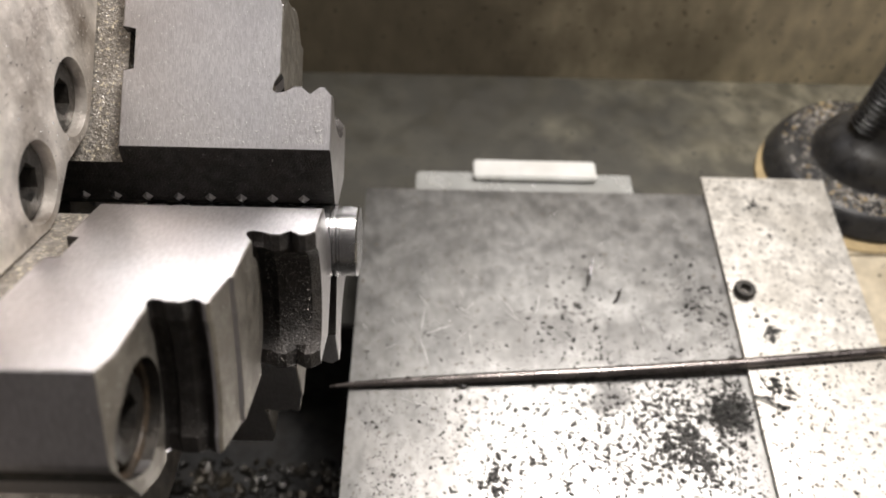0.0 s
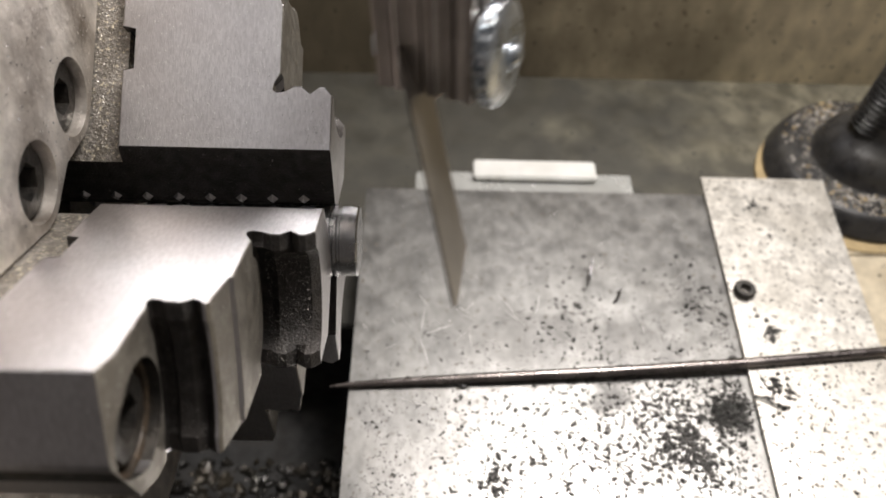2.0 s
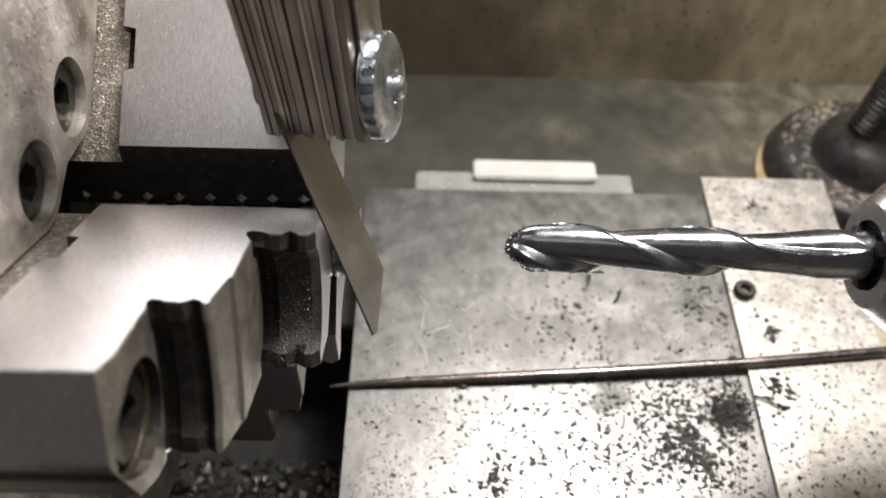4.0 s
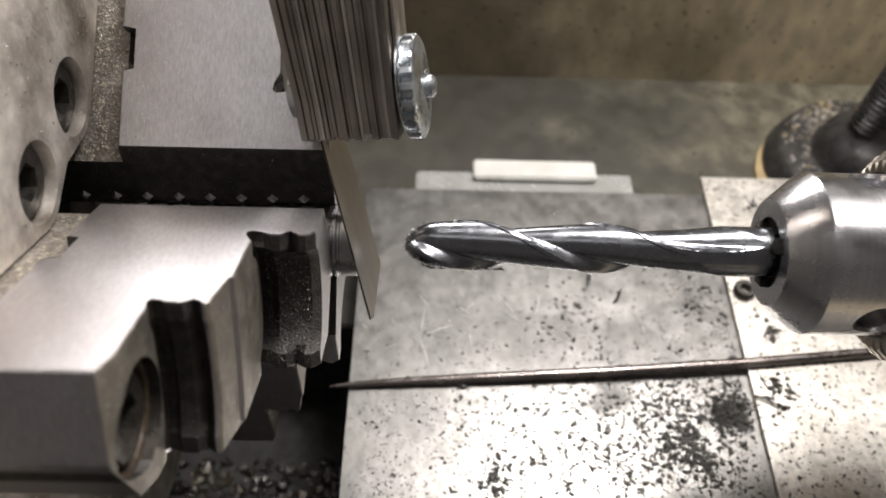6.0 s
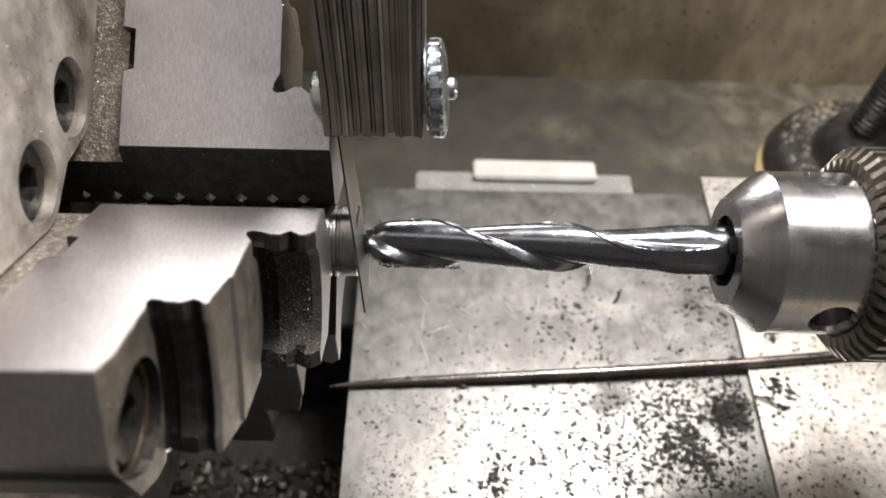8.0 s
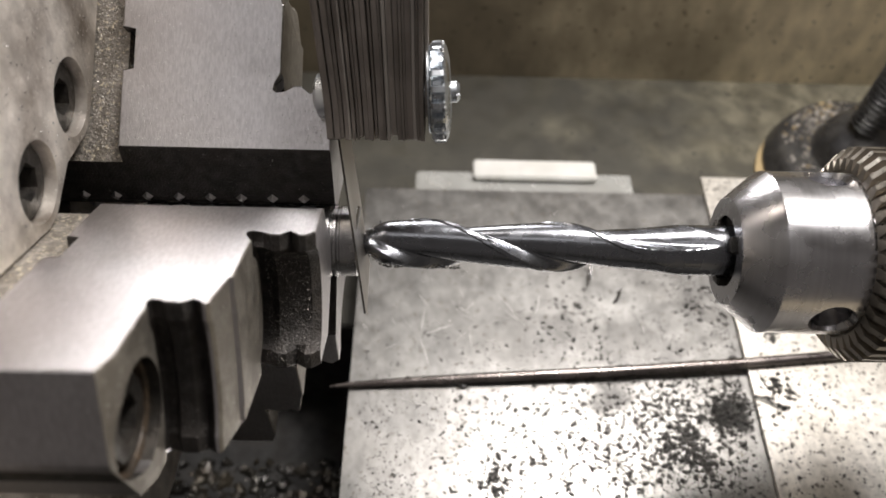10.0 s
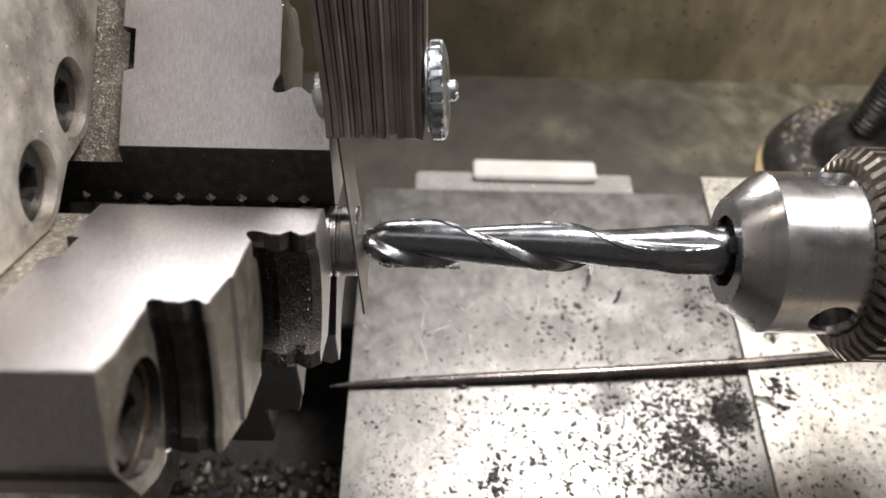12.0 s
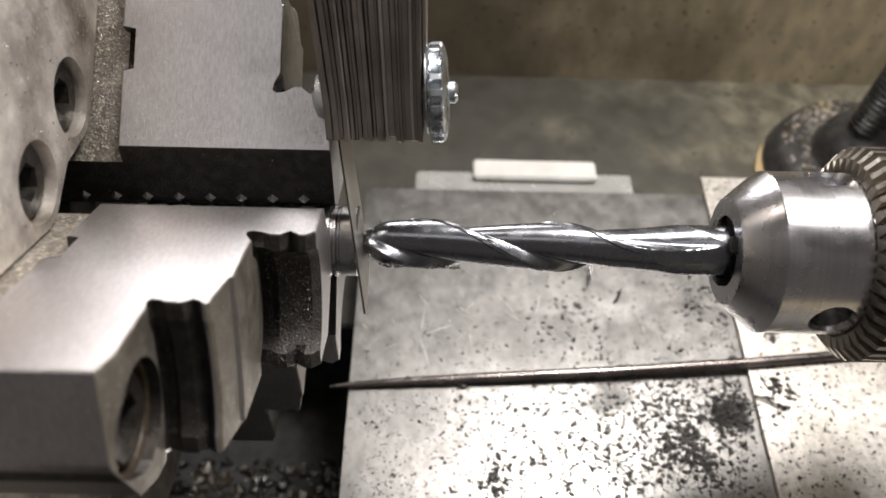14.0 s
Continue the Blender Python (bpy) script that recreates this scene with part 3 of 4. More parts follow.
# ---- feeler gauge ----
def build_gauge():
    """Origin at the free leaf's tip level; z along the leaf, y across it, x through the stack."""
    g = thing("feeler_gauge", pose(0, 0, AXIS), "steel feeler gauge, one leaf swung out, knurled lock nut", "feeler gauge")
    crown = [(6.35 * math.cos(radians(15 * k)), 41 + 6.35 * math.sin(radians(15 * k))) for k in range(12, -1, -1)]
    leaf = prism([(-6.35, 0)] + crown + [(6.35, 9.5), (-4.9, 0.1)], -0.20, 0.20, lambda p, q, w: Vector((w, p, q)) * MM)
    fl = part("free_leaf", leaf, M_LEAF, g, "thin bright leaf with a bevelled tip")
    fl.data.materials.append(M_BLACK)
    for f in fl.data.polygons:
        f.material_index = 0 if abs(f.normal.x) > 0.5 else 1     # narrow edges dark
    rnd = random.Random(4)
    x = -3.1
    k = 0
    while x < 14.6:
        th = rnd.choice((0.25, 0.4, 0.6, 0.8, 1.0))
        if x > -0.5 and x < 0.3:
            x = 0.3
        low = 33.3 - (x + 3.1) * 0.05 + rnd.uniform(-0.12, 0.12) + (rnd.uniform(0.4, 1.2) if rnd.random() < 0.08 else 0.0)
        wide = 6.35 + rnd.uniform(-0.45, 0.25)
        fan = -0.05 + 0.09 * (x + 3.1) / 17.7
        outline = [(wide - 1.2, low), (wide, low + 1.2), (wide, 40), (wide, 130), (-wide, 130), (-wide, 40), (-wide, low + 0.3), (-wide + 0.3, low)]
        lf = prism(outline, x, x + th, lambda p, q, w: Vector((w + fan * max(0.0, q - 40), p, q)) * MM)
        part("leaf", lf, M_LEAFD if rnd.random() < 0.68 else M_LEAFM, g)
        x += th + rnd.choice((0.05, 0.10, 0.26))
        k += 1
    zn = 0.0398
    part("pivot_bolt", moved(turned([(-0.0058, 0), (-0.0056, 0.0024), (-0.0049, 0.0040), (-0.0034, 0.0047), (-0.0034, 0.0020), (0.0207, 0.0020), (0.0213, 0.0014), (0.0213, 0)], 28), Matrix.Translation((0, 0, zn))), M_ZINC, g, "", 35)
    cover = prism([(-3.0, 36), (-3.0, 130), (9.5, 130), (9.5, 40), (6.0, 36)], 14.75, 15.3, lambda p, q, w: Vector((w + 0.04 * max(0.0, q - 40), p, q)) * MM)
    part("cover_plate", cover, M_LEAFM, g, "plain steel side cover of the gauge")
    # knurled nut
    part("lock_washer", moved(turned([(0.0154, 0.0030), (0.0154, 0.0078), (0.0155, 0.0082), (0.0158, 0.0082), (0.0159, 0.0078), (0.0159, 0.0030)], 64, True), Matrix.Translation((0, 0, zn + 0.0007))), M_ZINC, g, "zinc-plated washer behind the nut", 35)
    n = 20
    bm = bmesh.new()
    rings = []
    for x, r, kn in ((16.0, 6.5, 0), (16.0, 8.5, 0), (16.2, 8.9, 0.3), (16.5, 9.30, 1.5), (18.0, 9.35, 1.5), (18.3, 9.30, 0.5), (18.6, 9.1, 0), (19.1, 8.2, 0), (19.5, 6.2, 0), (19.7, 3.6, 0), (19.6, 2.9, 0), (19.2, 2.7, 0), (19.2, 0.1, 0)):
        ring = []
        for j in range(n * 6):
            a = 2 * math.pi * j / (n * 6)
            w = 0.5 + 0.5 * math.cos(a * n)
            w = 0 if w < 0.35 else min(1.0, (w - 0.35) / 0.3)
            rr = r - kn * (1 - w)
            ring.append(bm.verts.new((x * MM, rr * math.cos(a) * MM, rr * math.sin(a) * MM + zn)))
        rings.append(ring)
    for a, b in zip(rings, rings[1:]):
        for j in range(n * 6):
            bm.faces.new((a[j], a[(j + 1) % (n * 6)], b[(j + 1) % (n * 6)], b[j]))
    bm.faces.new(rings[0][::-1])
    bm.faces.new(rings[-1])
    part("knurled_nut", bm, M_ZINC, g, "zinc-plated knurled lock nut", 30)
    return g, fl


gauge, free_leaf = build_gauge()


# ---- loose bits on the plates ----
def build_bits():
    prof = [(0.0, 0.0016), (0.0, 0.0031), (0.0006, 0.0034), (0.0018, 0.0033), (0.0023, 0.0029), (0.0023, 0.0016)]
    ob = link("small_ring", moved(turned(prof, 28, True), pose(0.1124, 0.0481, 0.0019) @ Matrix.Rotation(radians(-90), 4, "Y")), M_BLACK, smooth=35)
    tagged(ob, "small blackened steel ring lying on the pale strip", "ring")
    for (x0, y0), (x1, y1), lift in (((0.0666, 0.0588), (0.0648, 0.0498), 0.0040), ((0.0236, 0.0145), (0.0276, 0.0139), 0.0006), ((0.0752, 0.049), (0.072, 0.0435), 0.0008)):
        pts = [(x0 + (x1 - x0) * k / 8, y0 + (y1 - y0) * k / 8 + 0.0004 * math.sin(k), 0.0004 + lift * (1 - k / 8)) for k in range(9)]
        ob = link("curled_chip", tube(pts, [0.0002 + 0.00035 * math.sin(math.pi * k / 8) for k in range(9)], 6), M_BRIGHT, smooth=50)
        tagged(ob, "bright curled steel chip lying on the plate", "metal chip", "curled chips")
    # coil of dark swarf across the joint
    n = 150
    pts = []
    for k in range(n):
        f = k / (n - 1)
        a = 2 * math.pi * 15 * f
        pts.append((0.107 + 0.0094 * f + 0.0009 * math.cos(a) * 0.3, 0.0112 + -0.0037 * f + 0.0005 * math.cos(a) + 0.0004 * math.sin(7 * f), 0.0026 + 0.0005 * math.sin(a)))
    ob = link("swarf_coil", tube(pts, 0.00016, 5), M_CHIP, smooth=60)
    tagged(ob, "dark coiled swarf strand lying over the plate joint", "swarf")
    rnd = random.Random(21)
    bm = bmesh.new()
    for _ in range(95):
        cx, cy = rnd.gauss(0.1004, 0.0028), rnd.gauss(0.0072, 0.0024)
        r, a0, z = rnd.uniform(0.0008, 0.0022), rnd.uniform(0, 6.28), rnd.uniform(0.0003, 0.0014)
        arc = rnd.uniform(1.0, 4.0)
        t = tube([(cx + r * math.cos(a0 + arc * k / 9), cy + 0.7 * r * math.sin(a0 + arc * k / 9), z + 0.0006 * k / 9) for k in range(10)], rnd.uniform(0.00012, 0.00026), 5)
        d = bpy.data.meshes.new("tmp")
        t.to_mesh(d)
        t.free()
        bm.from_mesh(d)
        bpy.data.meshes.remove(d)
    tagged(link("swarf_tangle", bm, M_CHIP, smooth=60), "tangled heap of dark curly swarf on the plate", "swarf", kind="stuff")
    # pale scratches, bright metal turned up a hair above the plate
    bm = bmesh.new()
    rows = [(0.0124, 0.0464, 0.016, 0.0411), (0.022, 0.0445, 0.0293, 0.0383), (0.0387, 0.0411, 0.0448, 0.0356), (0.0211, 0.0371, 0.0232, 0.0357), (0.0145, 0.0313, 0.0237, 0.0355), (0.0146, 0.0411, 0.0136, 0.0319), (0.0132, 0.0309, 0.0163, 0.0203), (0.0279, 0.0342, 0.0286, 0.0273), (0.0042, 0.0378, 0.006, 0.0347), (0.0367, 0.047, 0.0424, 0.0387), (0.0792, 0.0395, 0.0806, 0.0314), (0.007, 0.0109, 0.0166, 0.0075), (0.0498, 0.0473, 0.048, 0.0388), (0.0343, 0.0226, 0.0439, 0.019), (-0.0041, 0.0355, -0.0019, 0.0325)]
    for _ in range(110):
        x, y, a, l = rnd.uniform(0.0, 0.100), rnd.uniform(0.0, 0.085), rnd.uniform(0, 3.14), rnd.uniform(0.001, 0.007)
        rows.append((x, y, min(0.104, x + l * math.cos(a)), min(0.088, y + l * math.sin(a))))
    for k, (x0, y0, x1, y1) in enumerate(rows):
        d = Vector((x1 - x0, y1 - y0, 0))
        s = Vector((-d.y, d.x, 0)).normalized() * (0.00015 if k < 15 else rnd.uniform(0.00004, 0.00009))
        a, b = Vector((x0, y0, 0.00002)), Vector((x1, y1, 0.00002))
        m = (a + b) / 2 + s * rnd.uniform(-2, 2)
        v = [bm.verts.new(p) for p in (a, m - s, b, m + s)]
        top = bm.verts.new(m + Vector((0, 0, 0.00005)))
        for i in range(4):
            bm.faces.new((v[i], v[(i + 1) % 4], top))
    tagged(link("plate_scratches", bm, M_SCRATCH), "pale scratches on the cover plate", "scratches", kind="stuff")


build_bits()


# ---- chips ----
def build_chips():
    rnd = random.Random(11)

    def heap(name, label, spots, mat, z):
        bm = bmesh.new()
        for x, y, s in spots:
            n = rnd.choice((4, 5, 6))
            a0 = rnd.uniform(0, 6.28)
            el = rnd.uniform(1.0, 1.75)
            h = s * rnd.uniform(0.2, 0.7)
            lo, hi = [], []
            for k in range(n):
                a = a0 + 6.283 * k / n
                r = s * rnd.uniform(0.4, 1.1)
                dx, dy = r * el * math.cos(a), r * math.sin(a)
                ca, sa = math.cos(a0), math.sin(a0)
                px, py = dx * ca - dy * sa, dx * sa + dy * ca
                lo.append(bm.verts.new((x + px, y + py, z)))
                hi.append(bm.verts.new((x + px * 0.6, y + py * 0.6, z + h * rnd.uniform(0.7, 1.2))))
            for k in range(n):
                j = (k + 1) % n
                bm.faces.new((lo[k], lo[j], hi[j], hi[k]))
            bm.faces.new(hi)
        ob = link(name, bm, mat)
        return tagged(ob, label, "metal chips", kind="stuff")

    def scatter(clusters, x0, x1):
        out = []
        for cx, cy, sx, sy, n, big in clusters:
            for _ in range(int(n * 1.7)):
                spread = 0.6 + 0.9 * rnd.random() if sx < 0.004 else 1.0
                x, y = rnd.gauss(cx, sx * 1.3 * spread), rnd.gauss(cy, sy * 1.3 * spread)
                if x0 < x < x1 and -0.09 < y < 0.089:
                    out.append((x, y, big * (0.00014 + 0.00074 * rnd.random() ** 2.5)))
        return out

    def dust(n, x0, x1, y0, y1):
        out = []
        while len(out) < n:
            x, y = rnd.uniform(x0, x1), rnd.uniform(y0, y1)
            if noise.noise(Vector((x * 90, y * 90, 3.0))) + 0.25 + 0.6 * (x / 0.1 - 0.5) - y * 11 > rnd.random() * 1.2 - 0.3:
                out.append((x, y, 0.00008 + 0.00026 * rnd.random() ** 2.5))
        return out

    heap("chip_dust", "fine dark chip dust sprinkled over the plate", dust(7600, -0.004, 0.1060, -0.028, 0.060), M_CHIP, 0.0)
    strewn = sorted(scatter((
        (0.0686, -0.0034, 0.017, 0.009, 1050, 1), (0.0823, 0.0054, 0.010, 0.008, 520, 1.15), (0.0867, -0.0006, 0.0022, 0.0022, 110, 1.5), (0.0907, -0.0079, 0.0024, 0.0024, 110, 1.3), (0.0998, 0.0066, 0.0028, 0.0022, 150, 1.2), (0.1031, 0.0147, 0.003, 0.002, 60, 1.2),
        (0.0339, -0.0137, 0.0018, 0.002, 70, 1.4), (0.0755, 0.0132, 0.005, 0.0022, 180, 0.5), (0.0564, 0.0329, 0.005, 0.004, 45, 1.1), (0.0633, 0.052, 0.004, 0.006, 30, 1), (0.0993, 0.0463, 0.004, 0.005, 60, 1.1), (0.0964, 0.0596, 0.003, 0.002, 12, 1.2),
        (0.0485, 0.0154, 0.03, 0.01, 70, 0.6), (0.0381, -0.0023, 0.02, 0.012, 220, 0.7), (0.0814, 0.0314, 0.012, 0.012, 60, 0.8), (0.0075, 0.0004, 0.012, 0.02, 60, 0.7), (0.1046, 0.0381, 0.002, 0.006, 30, 1), (0.0793, -0.0129, 0.016, 0.006, 170, 1)), -0.004, 0.1062), key=lambda spot: -spot[2])
    for spot in strewn[:160]:
        flake = heap("metal_chip", "dark flat cast-iron chip lying on the plate", [spot], M_CHIP, 0.0)
        del flake["kind"]
        tagged(flake, "", "metal chip", "larger chips on the plate")
    heap("chips_on_plate", "small dark cast-iron chips scattered over the plate", strewn[160:], M_CHIP, 0.0)
    heap("chips_on_strip", "dark metal chips on the pale strip", scatter((
        (0.1136, -0.0051, 0.012, 0.012, 260, 0.8), (0.1144, 0.0139, 0.002, 0.002, 50, 1.4), (0.1174, 0.0331, 0.0015, 0.001, 26, 1.3), (0.1237, 0.0849, 0.0012, 0.0012, 22, 1.4), (0.133, 0.0198, 0.012, 0.006, 70, 0.8), (0.1317, 0.0591, 0.012, 0.02, 50, 0.9), (0.1314, 0.0036, 0.01, 0.02, 120, 0.7), (0.1071, 0.0032, 0.003, 0.008, 60, 1)), 0.110, 0.147), M_CHIP, 0.0018)
    spots = [(rnd.uniform(-0.10, -0.006), rnd.uniform(-0.10, 0.021), 0.0007 + 0.0026 * rnd.random() ** 3) for _ in range(3000)]
    heap("chips_in_bed", "black oily swarf heaped in the lathe bed", spots, M_SWARF, TRAY_Z - 0.045)
    spots, grit = [], []
    for _ in range(1000):
        a, r = rnd.choice((rnd.gauss(2.1, 0.35), rnd.gauss(4.4, 0.5), rnd.uniform(1.0, 5.5))), rnd.uniform(0.0205, 0.0305)
        (spots if rnd.random() < 0.75 else grit).append((0.1770 + r * math.cos(a), 0.1205 + r * math.sin(a), 0.00015 + 0.0007 * rnd.random() ** 3))
    heap("chips_on_lamp_base", "grey metal grit on the rubber lamp base", spots, M_TANDUST, TRAY_Z + 0.0112)
    heap("brass_grit_on_lamp_base", "tan and bright chips on the rubber lamp base", grit, M_TAN, TRAY_Z + 0.0112)


build_chips()


# ---- bright filings on the chuck ----
def build_filings():
    rnd = random.Random(77)

    def sprinkle(name, label, n, place, mat, size):
        bm = bmesh.new()
        for _ in range(n):
            p, a, b, nrm = place()
            r = size * (0.35 + rnd.random() ** 3)
            t0 = rnd.uniform(0, 6.28)
            el = rnd.uniform(0.5, 1.6)
            ring = [bm.verts.new(p + a * (r * el * math.cos(t0 + q * 2.094)) + b * (r * math.sin(t0 + q * 2.094))) for q in range(3)]
            tip = bm.verts.new(p + nrm * r * rnd.uniform(0.3, 1.0) + a * rnd.uniform(-r, r) * 0.5)
            for q in range(3):
                bm.faces.new((ring[q], ring[(q + 1) % 3], tip))
        tagged(link(name, bm, mat), label, "metal filings", kind="stuff")

    up = turn(JAW_ANGLES[1])
    ax, ra, ta = (up.to_3x3() @ Vector(v) for v in ((1, 0, 0), (0, 1, 0), (0, 0, 1)))

    def on_jaw():
        x = XT - 1.5 - 38 * rnd.random() ** 1.4
        r = 16.5 + (10 if x > -12 else 46) * rnd.random() ** 1.5
        return up @ Vector((x * MM, r * MM, W / 2 * MM)), ax, ra, ta

    def on_master():
        return up @ Vector((rnd.uniform(-48.5, -42.8) * MM, rnd.uniform(15.5, 60) * MM, 9.8 * MM)), ax, ra, ta

    mid = turn(JAW_ANGLES[0] - 60)
    m3 = mid.to_3x3()

    def on_face():
        th, r = radians(rnd.uniform(-38, 38)), 24 + 40 * rnd.random() ** 1.6
        while min(math.hypot(r * math.cos(th) - 27.85, r * math.sin(th) - q) for q in (-10.03, 10.03)) < 7.6:
            th, r = radians(rnd.uniform(-38, 38)), 24 + 40 * rnd.random()
        return mid @ Vector((FACE_X * MM, r * math.cos(th) * MM, r * math.sin(th) * MM)), m3 @ Vector((0, 1, 0)), m3 @ Vector((0, 0, 1)), m3 @ Vector((1, 0, 0))

    sprinkle("filings_on_jaw", "fine bright filings stuck to the jaw", 2000, on_jaw, M_SCRATCH, 0.00014)
    sprinkle("dark_grit_on_jaw", "fine dark grit stuck to the oily jaw", 700, on_jaw, M_CHIP, 0.00008)
    sprinkle("filings_on_master_jaw", "pale metal dust caked on the master jaw", 900, on_master, M_TANDUST, 0.00026)
    sprinkle("filings_on_chuck_face", "fine bright filings on the chuck face", 330, on_face, M_BRIGHT, 0.00020)

    low = turn(JAW_ANGLES[0])
    l3 = low.to_3x3()

    def on_step():
        t = rnd.uniform(-9, 12)
        r = 27.5 - 4.6 * math.sqrt(max(0.0, 1 - (t / 9.4) ** 2)) + 0.05
        return low @ Vector((rnd.uniform(-12.0, -4.6) * MM, r * MM, t * MM)), l3 @ Vector((1, 0, 0)), l3 @ Vector((0, 0, 1)), l3 @ Vector((0, 1, 0))

    sprinkle("filings_on_step", "fine filings on the black jaw step", 900, on_step, M_TANDUST, 0.00009)


build_filings()


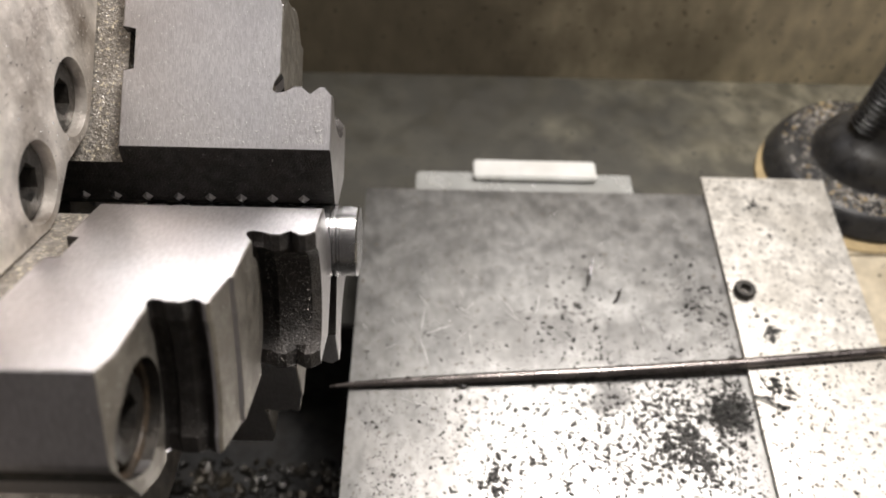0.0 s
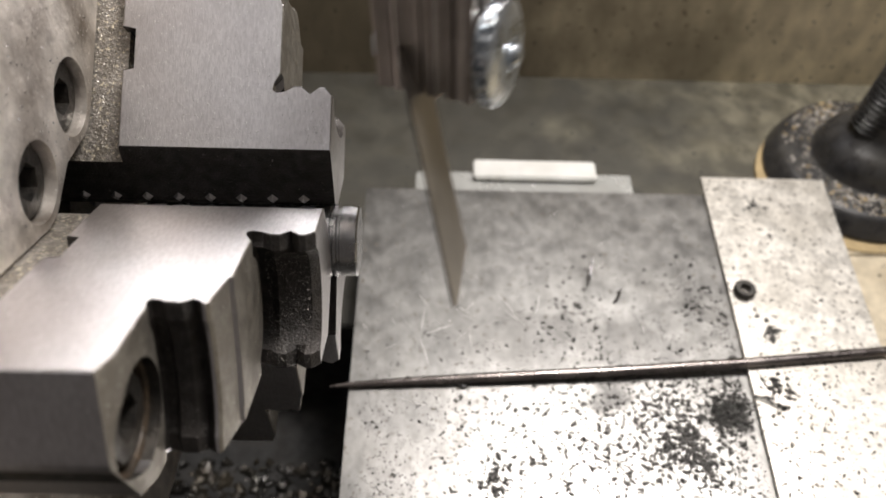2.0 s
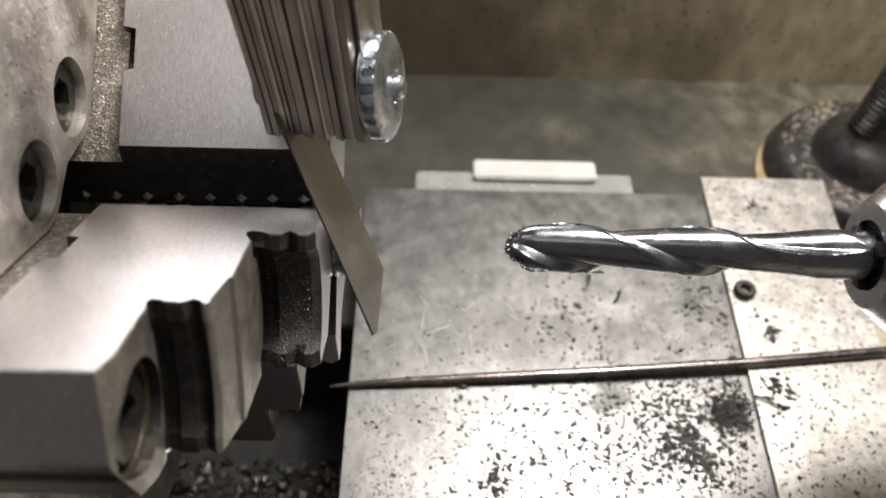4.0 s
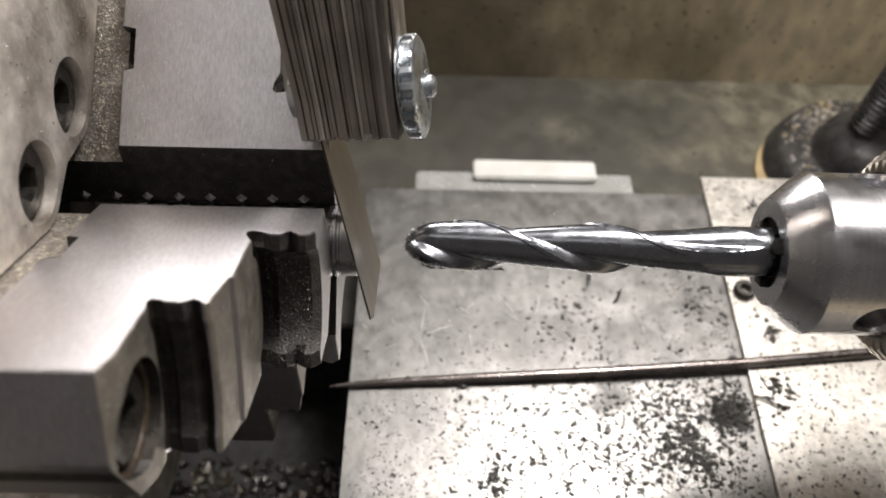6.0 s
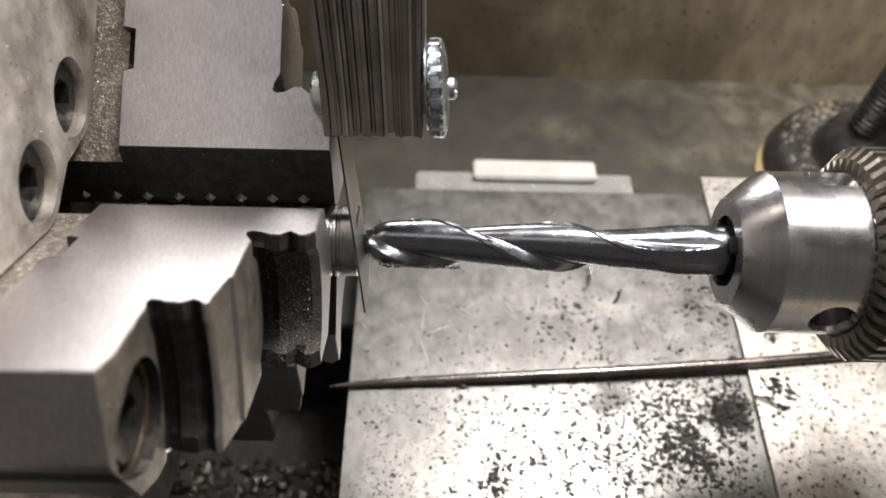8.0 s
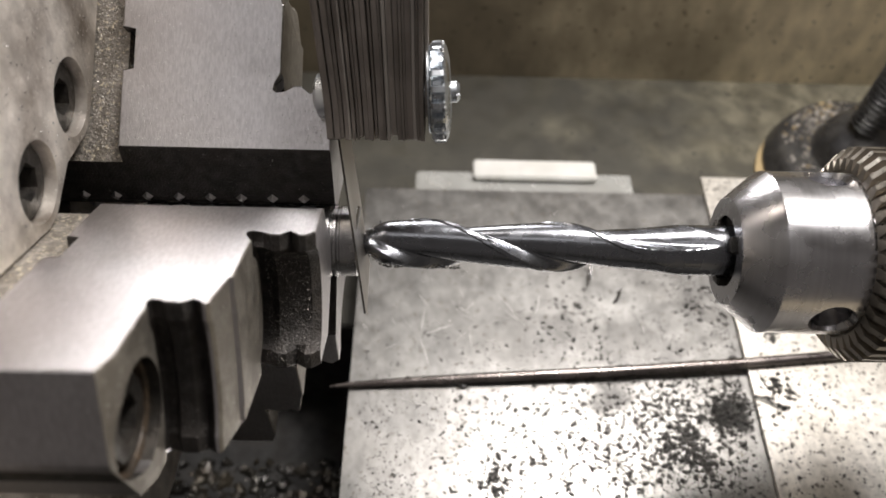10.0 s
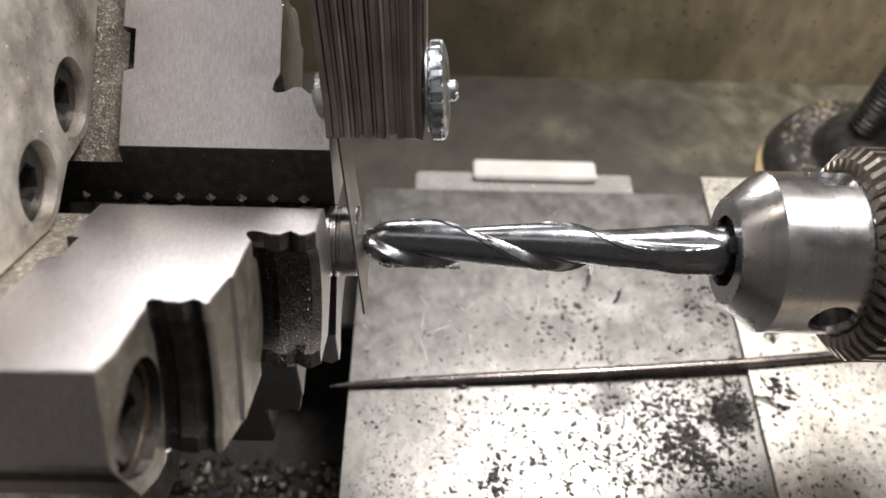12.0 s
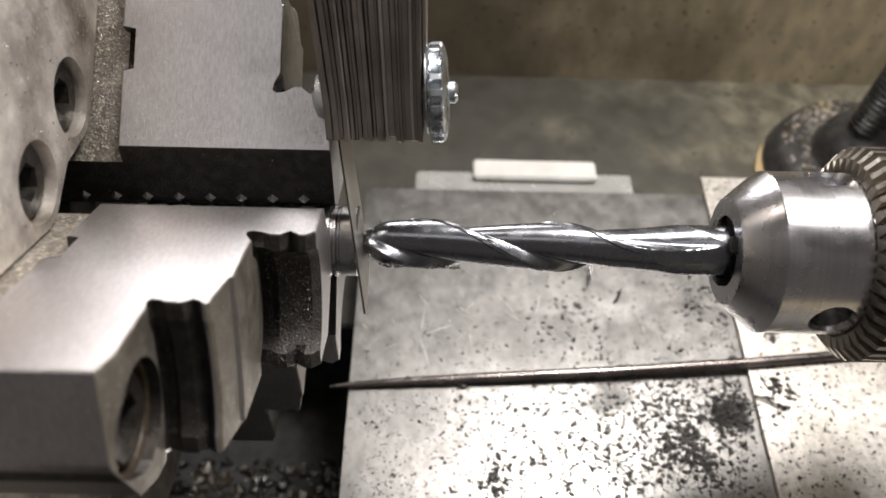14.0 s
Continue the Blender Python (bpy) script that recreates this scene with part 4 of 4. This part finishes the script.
# ---- movement ----
def motions():
    tip = [(0.0, 0.26), (2.0, 0.20), (2.4, 0.142), (2.6, 0.118), (2.8, 0.0951), (2.9, 0.0840), (3.0, 0.0741), (3.1, 0.0642), (3.2, 0.0551), (3.4, 0.0430), (3.8, 0.0335), (4.4, 0.0262), (4.9, 0.0218),
           (5.3, 0.0186), (5.6, 0.0130), (5.9, 0.0124), (6.0, 0.0110), (6.1, 0.0080), (6.2, 0.0053), (6.3, 0.0026), (6.4, 0.0024), (14.0, 0.0024)]
    walk(drill_chuck, [(t, pose(x, -0.0003 - 0.0125 * (x - 0.0024), AXIS, 0, 0, -0.3)) for t, x in tip])
    # seconds, the stack of leaves, the swung-out leaf
    held = [
        (0.0, pose(0.0346, 0.0913, 0.1534, -11.2, -9.4, -25.4), pose(0.0420, 0.0600, 0.1600, -45.6, -27.1, -8.7)),
        (0.6, pose(0.0316, 0.0663, 0.1284, -11.2, -9.4, -25.4), pose(0.0390, 0.0350, 0.1350, -45.6, -27.1, -8.7)),
        (0.8, pose(0.0293, 0.0465, 0.1092, -11.0, -9.8, -25.1), pose(0.0368, 0.0153, 0.1159, -45.6, -27.5, -8.3)),
        (0.9, pose(0.0288, 0.0484, 0.1108, -11.0, -9.8, -25.1), pose(0.0363, 0.0172, 0.1175, -45.6, -27.5, -8.3)),
        (1.0, pose(0.0152, 0.0403, 0.1047, -13.5, -6.9, -21.8), pose(0.0248, 0.0097, 0.1114, -47.2, -24.0, -4.7)),
        (1.1, pose(0.0117, 0.0287, 0.0955, -14.2, -6.0, -19.9), pose(0.0223, -0.0015, 0.1021, -47.7, -22.9, -2.7)),
        (1.2, pose(0.0087, 0.0192, 0.0874, -13.1, -8.3, -18.5), pose(0.0196, -0.0108, 0.0944, -47.3, -25.5, -1.3)),
        (1.3, pose(0.0074, 0.0165, 0.0851, -12.8, -9.2, -18.2), pose(0.0182, -0.0134, 0.0923, -47.2, -26.4, -1.0)),
        (1.4, pose(0.0038, 0.0129, 0.0823, -13.1, -9.2, -16.4), pose(0.0154, -0.0166, 0.0896, -47.6, -26.3, 0.9)),
        (1.5, pose(0.0068, 0.0128, 0.0822, -13.1, -8.7, -17.7), pose(0.0179, -0.0170, 0.0893, -47.4, -25.9, -0.5)),
        (1.6, pose(0.0117, 0.0160, 0.0852, -15.0, -4.8, -19.6), pose(0.0227, -0.0141, 0.0917, -48.1, -21.6, -2.3)),
        (1.7, pose(0.0245, 0.0181, 0.0862, -15.2, -3.4, -23.4), pose(0.0339, -0.0108, 0.0944, -47.9, -20.2, -6.2)),
        (1.8, pose(0.0272, 0.0151, 0.0838, -15.1, -3.5, -24.3), pose(0.0362, -0.0139, 0.0919, -47.8, -20.3, -7.1)),
        (1.9, pose(0.0211, 0.0129, 0.0817, -14.0, -5.7, -22.7), pose(0.0305, -0.0159, 0.0902, -47.4, -22.7, -5.6)),
        (2.0, pose(0.0127, 0.0059, 0.0782, -13.0, -7.8, -21.2), pose(0.0224, -0.0208, 0.0888, -47.0, -25.0, -4.1)),
        (2.1, pose(0.0075, 0.0037, 0.0773, -11.4, -10.5, -20.5), pose(0.0171, -0.0230, 0.0882, -46.2, -28.1, -3.5)),
        (2.2, pose(0.0032, 0.0032, 0.0768, -10.3, -12.4, -19.8), pose(0.0128, -0.0234, 0.0879, -45.7, -30.2, -2.9)),
        (2.4, pose(0.0007, 0.0020, 0.0775, -11.1, -12.0, -17.4), pose(0.0114, -0.0241, 0.0887, -46.4, -29.6, -0.3)),
        (2.6, pose(-0.0047, 0.0023, 0.0770, -11.2, -9.5, -15.3), pose(0.0079, -0.0241, 0.0886, -47.0, -29.1, 1.6)),
        (2.8, pose(-0.0058, 0.0017, 0.0743, -7.7, -9.8, -13.5), pose(0.0084, -0.0261, 0.0870, -45.8, -34.1, 2.2)),
        (3.0, pose(-0.0061, 0.0046, 0.0745, -4.7, -7.9, -13.6), pose(0.0091, -0.0252, 0.0878, -44.3, -36.8, 0.4)),
        (3.2, pose(-0.0059, 0.0031, 0.0747, -5.4, -8.6, -12.6), pose(0.0092, -0.0254, 0.0876, -44.4, -37.0, 1.0)),
        (5.3, pose(-0.0039, -0.0001, 0.0718, -16.1, -5.3, -8.9), pose(0.0079, -0.0167, 0.0779, -46.8, -28.5, 0.1)),
        (5.6, pose(-0.0038, -0.0009, 0.0715, -19.2, -3.5, -6.6), pose(0.0070, -0.0152, 0.0766, -48.2, -24.3, 1.5)),
        (6.0, pose(0.0007, -0.0043, 0.0718, -22.0, -9.3, -2.7), pose(0.0070, -0.0152, 0.0765, -48.4, -23.2, 1.8)),
        (6.3, pose(-0.0026, -0.0055, 0.0748, -26.1, -0.8, -1.9), pose(0.0050, -0.0133, 0.0755, -50.2, -12.8, 3.7)),
        (6.5, pose(0.0001, -0.0045, 0.0729, -27.4, -2.7, 1.5), pose(0.0045, -0.0129, 0.0747, -50.4, -10.6, 3.9)),
        (7.0, pose(0.0005, -0.0044, 0.0724, -27.1, -2.7, 1.4), pose(0.0045, -0.0129, 0.0746, -50.4, -10.6, 3.9)),
        (7.5, pose(0.0010, -0.0044, 0.0718, -26.7, -2.8, 1.3), pose(0.0046, -0.0128, 0.0746, -50.4, -10.6, 3.9)),
        (11.0, pose(0.0018, -0.0025, 0.0697, -24.2, -3.1, 0.7), pose(0.0046, -0.0130, 0.0744, -50.4, -10.5, 3.9)),
        (12.5, pose(0.0015, -0.0014, 0.0691, -23.2, -3.3, 0.4), pose(0.0045, -0.0131, 0.0744, -50.4, -10.5, 3.9)),
        (14.0, pose(0.0016, -0.0005, 0.0682, -22.1, -3.5, 0.1), pose(0.0046, -0.0130, 0.0744, -50.4, -10.5, 3.9)),
    ]
    walk(gauge, [(t, stack) for t, stack, leaf in held])
    walk(free_leaf, [(t, stack.inverted() @ leaf) for t, stack, leaf in held])


motions()
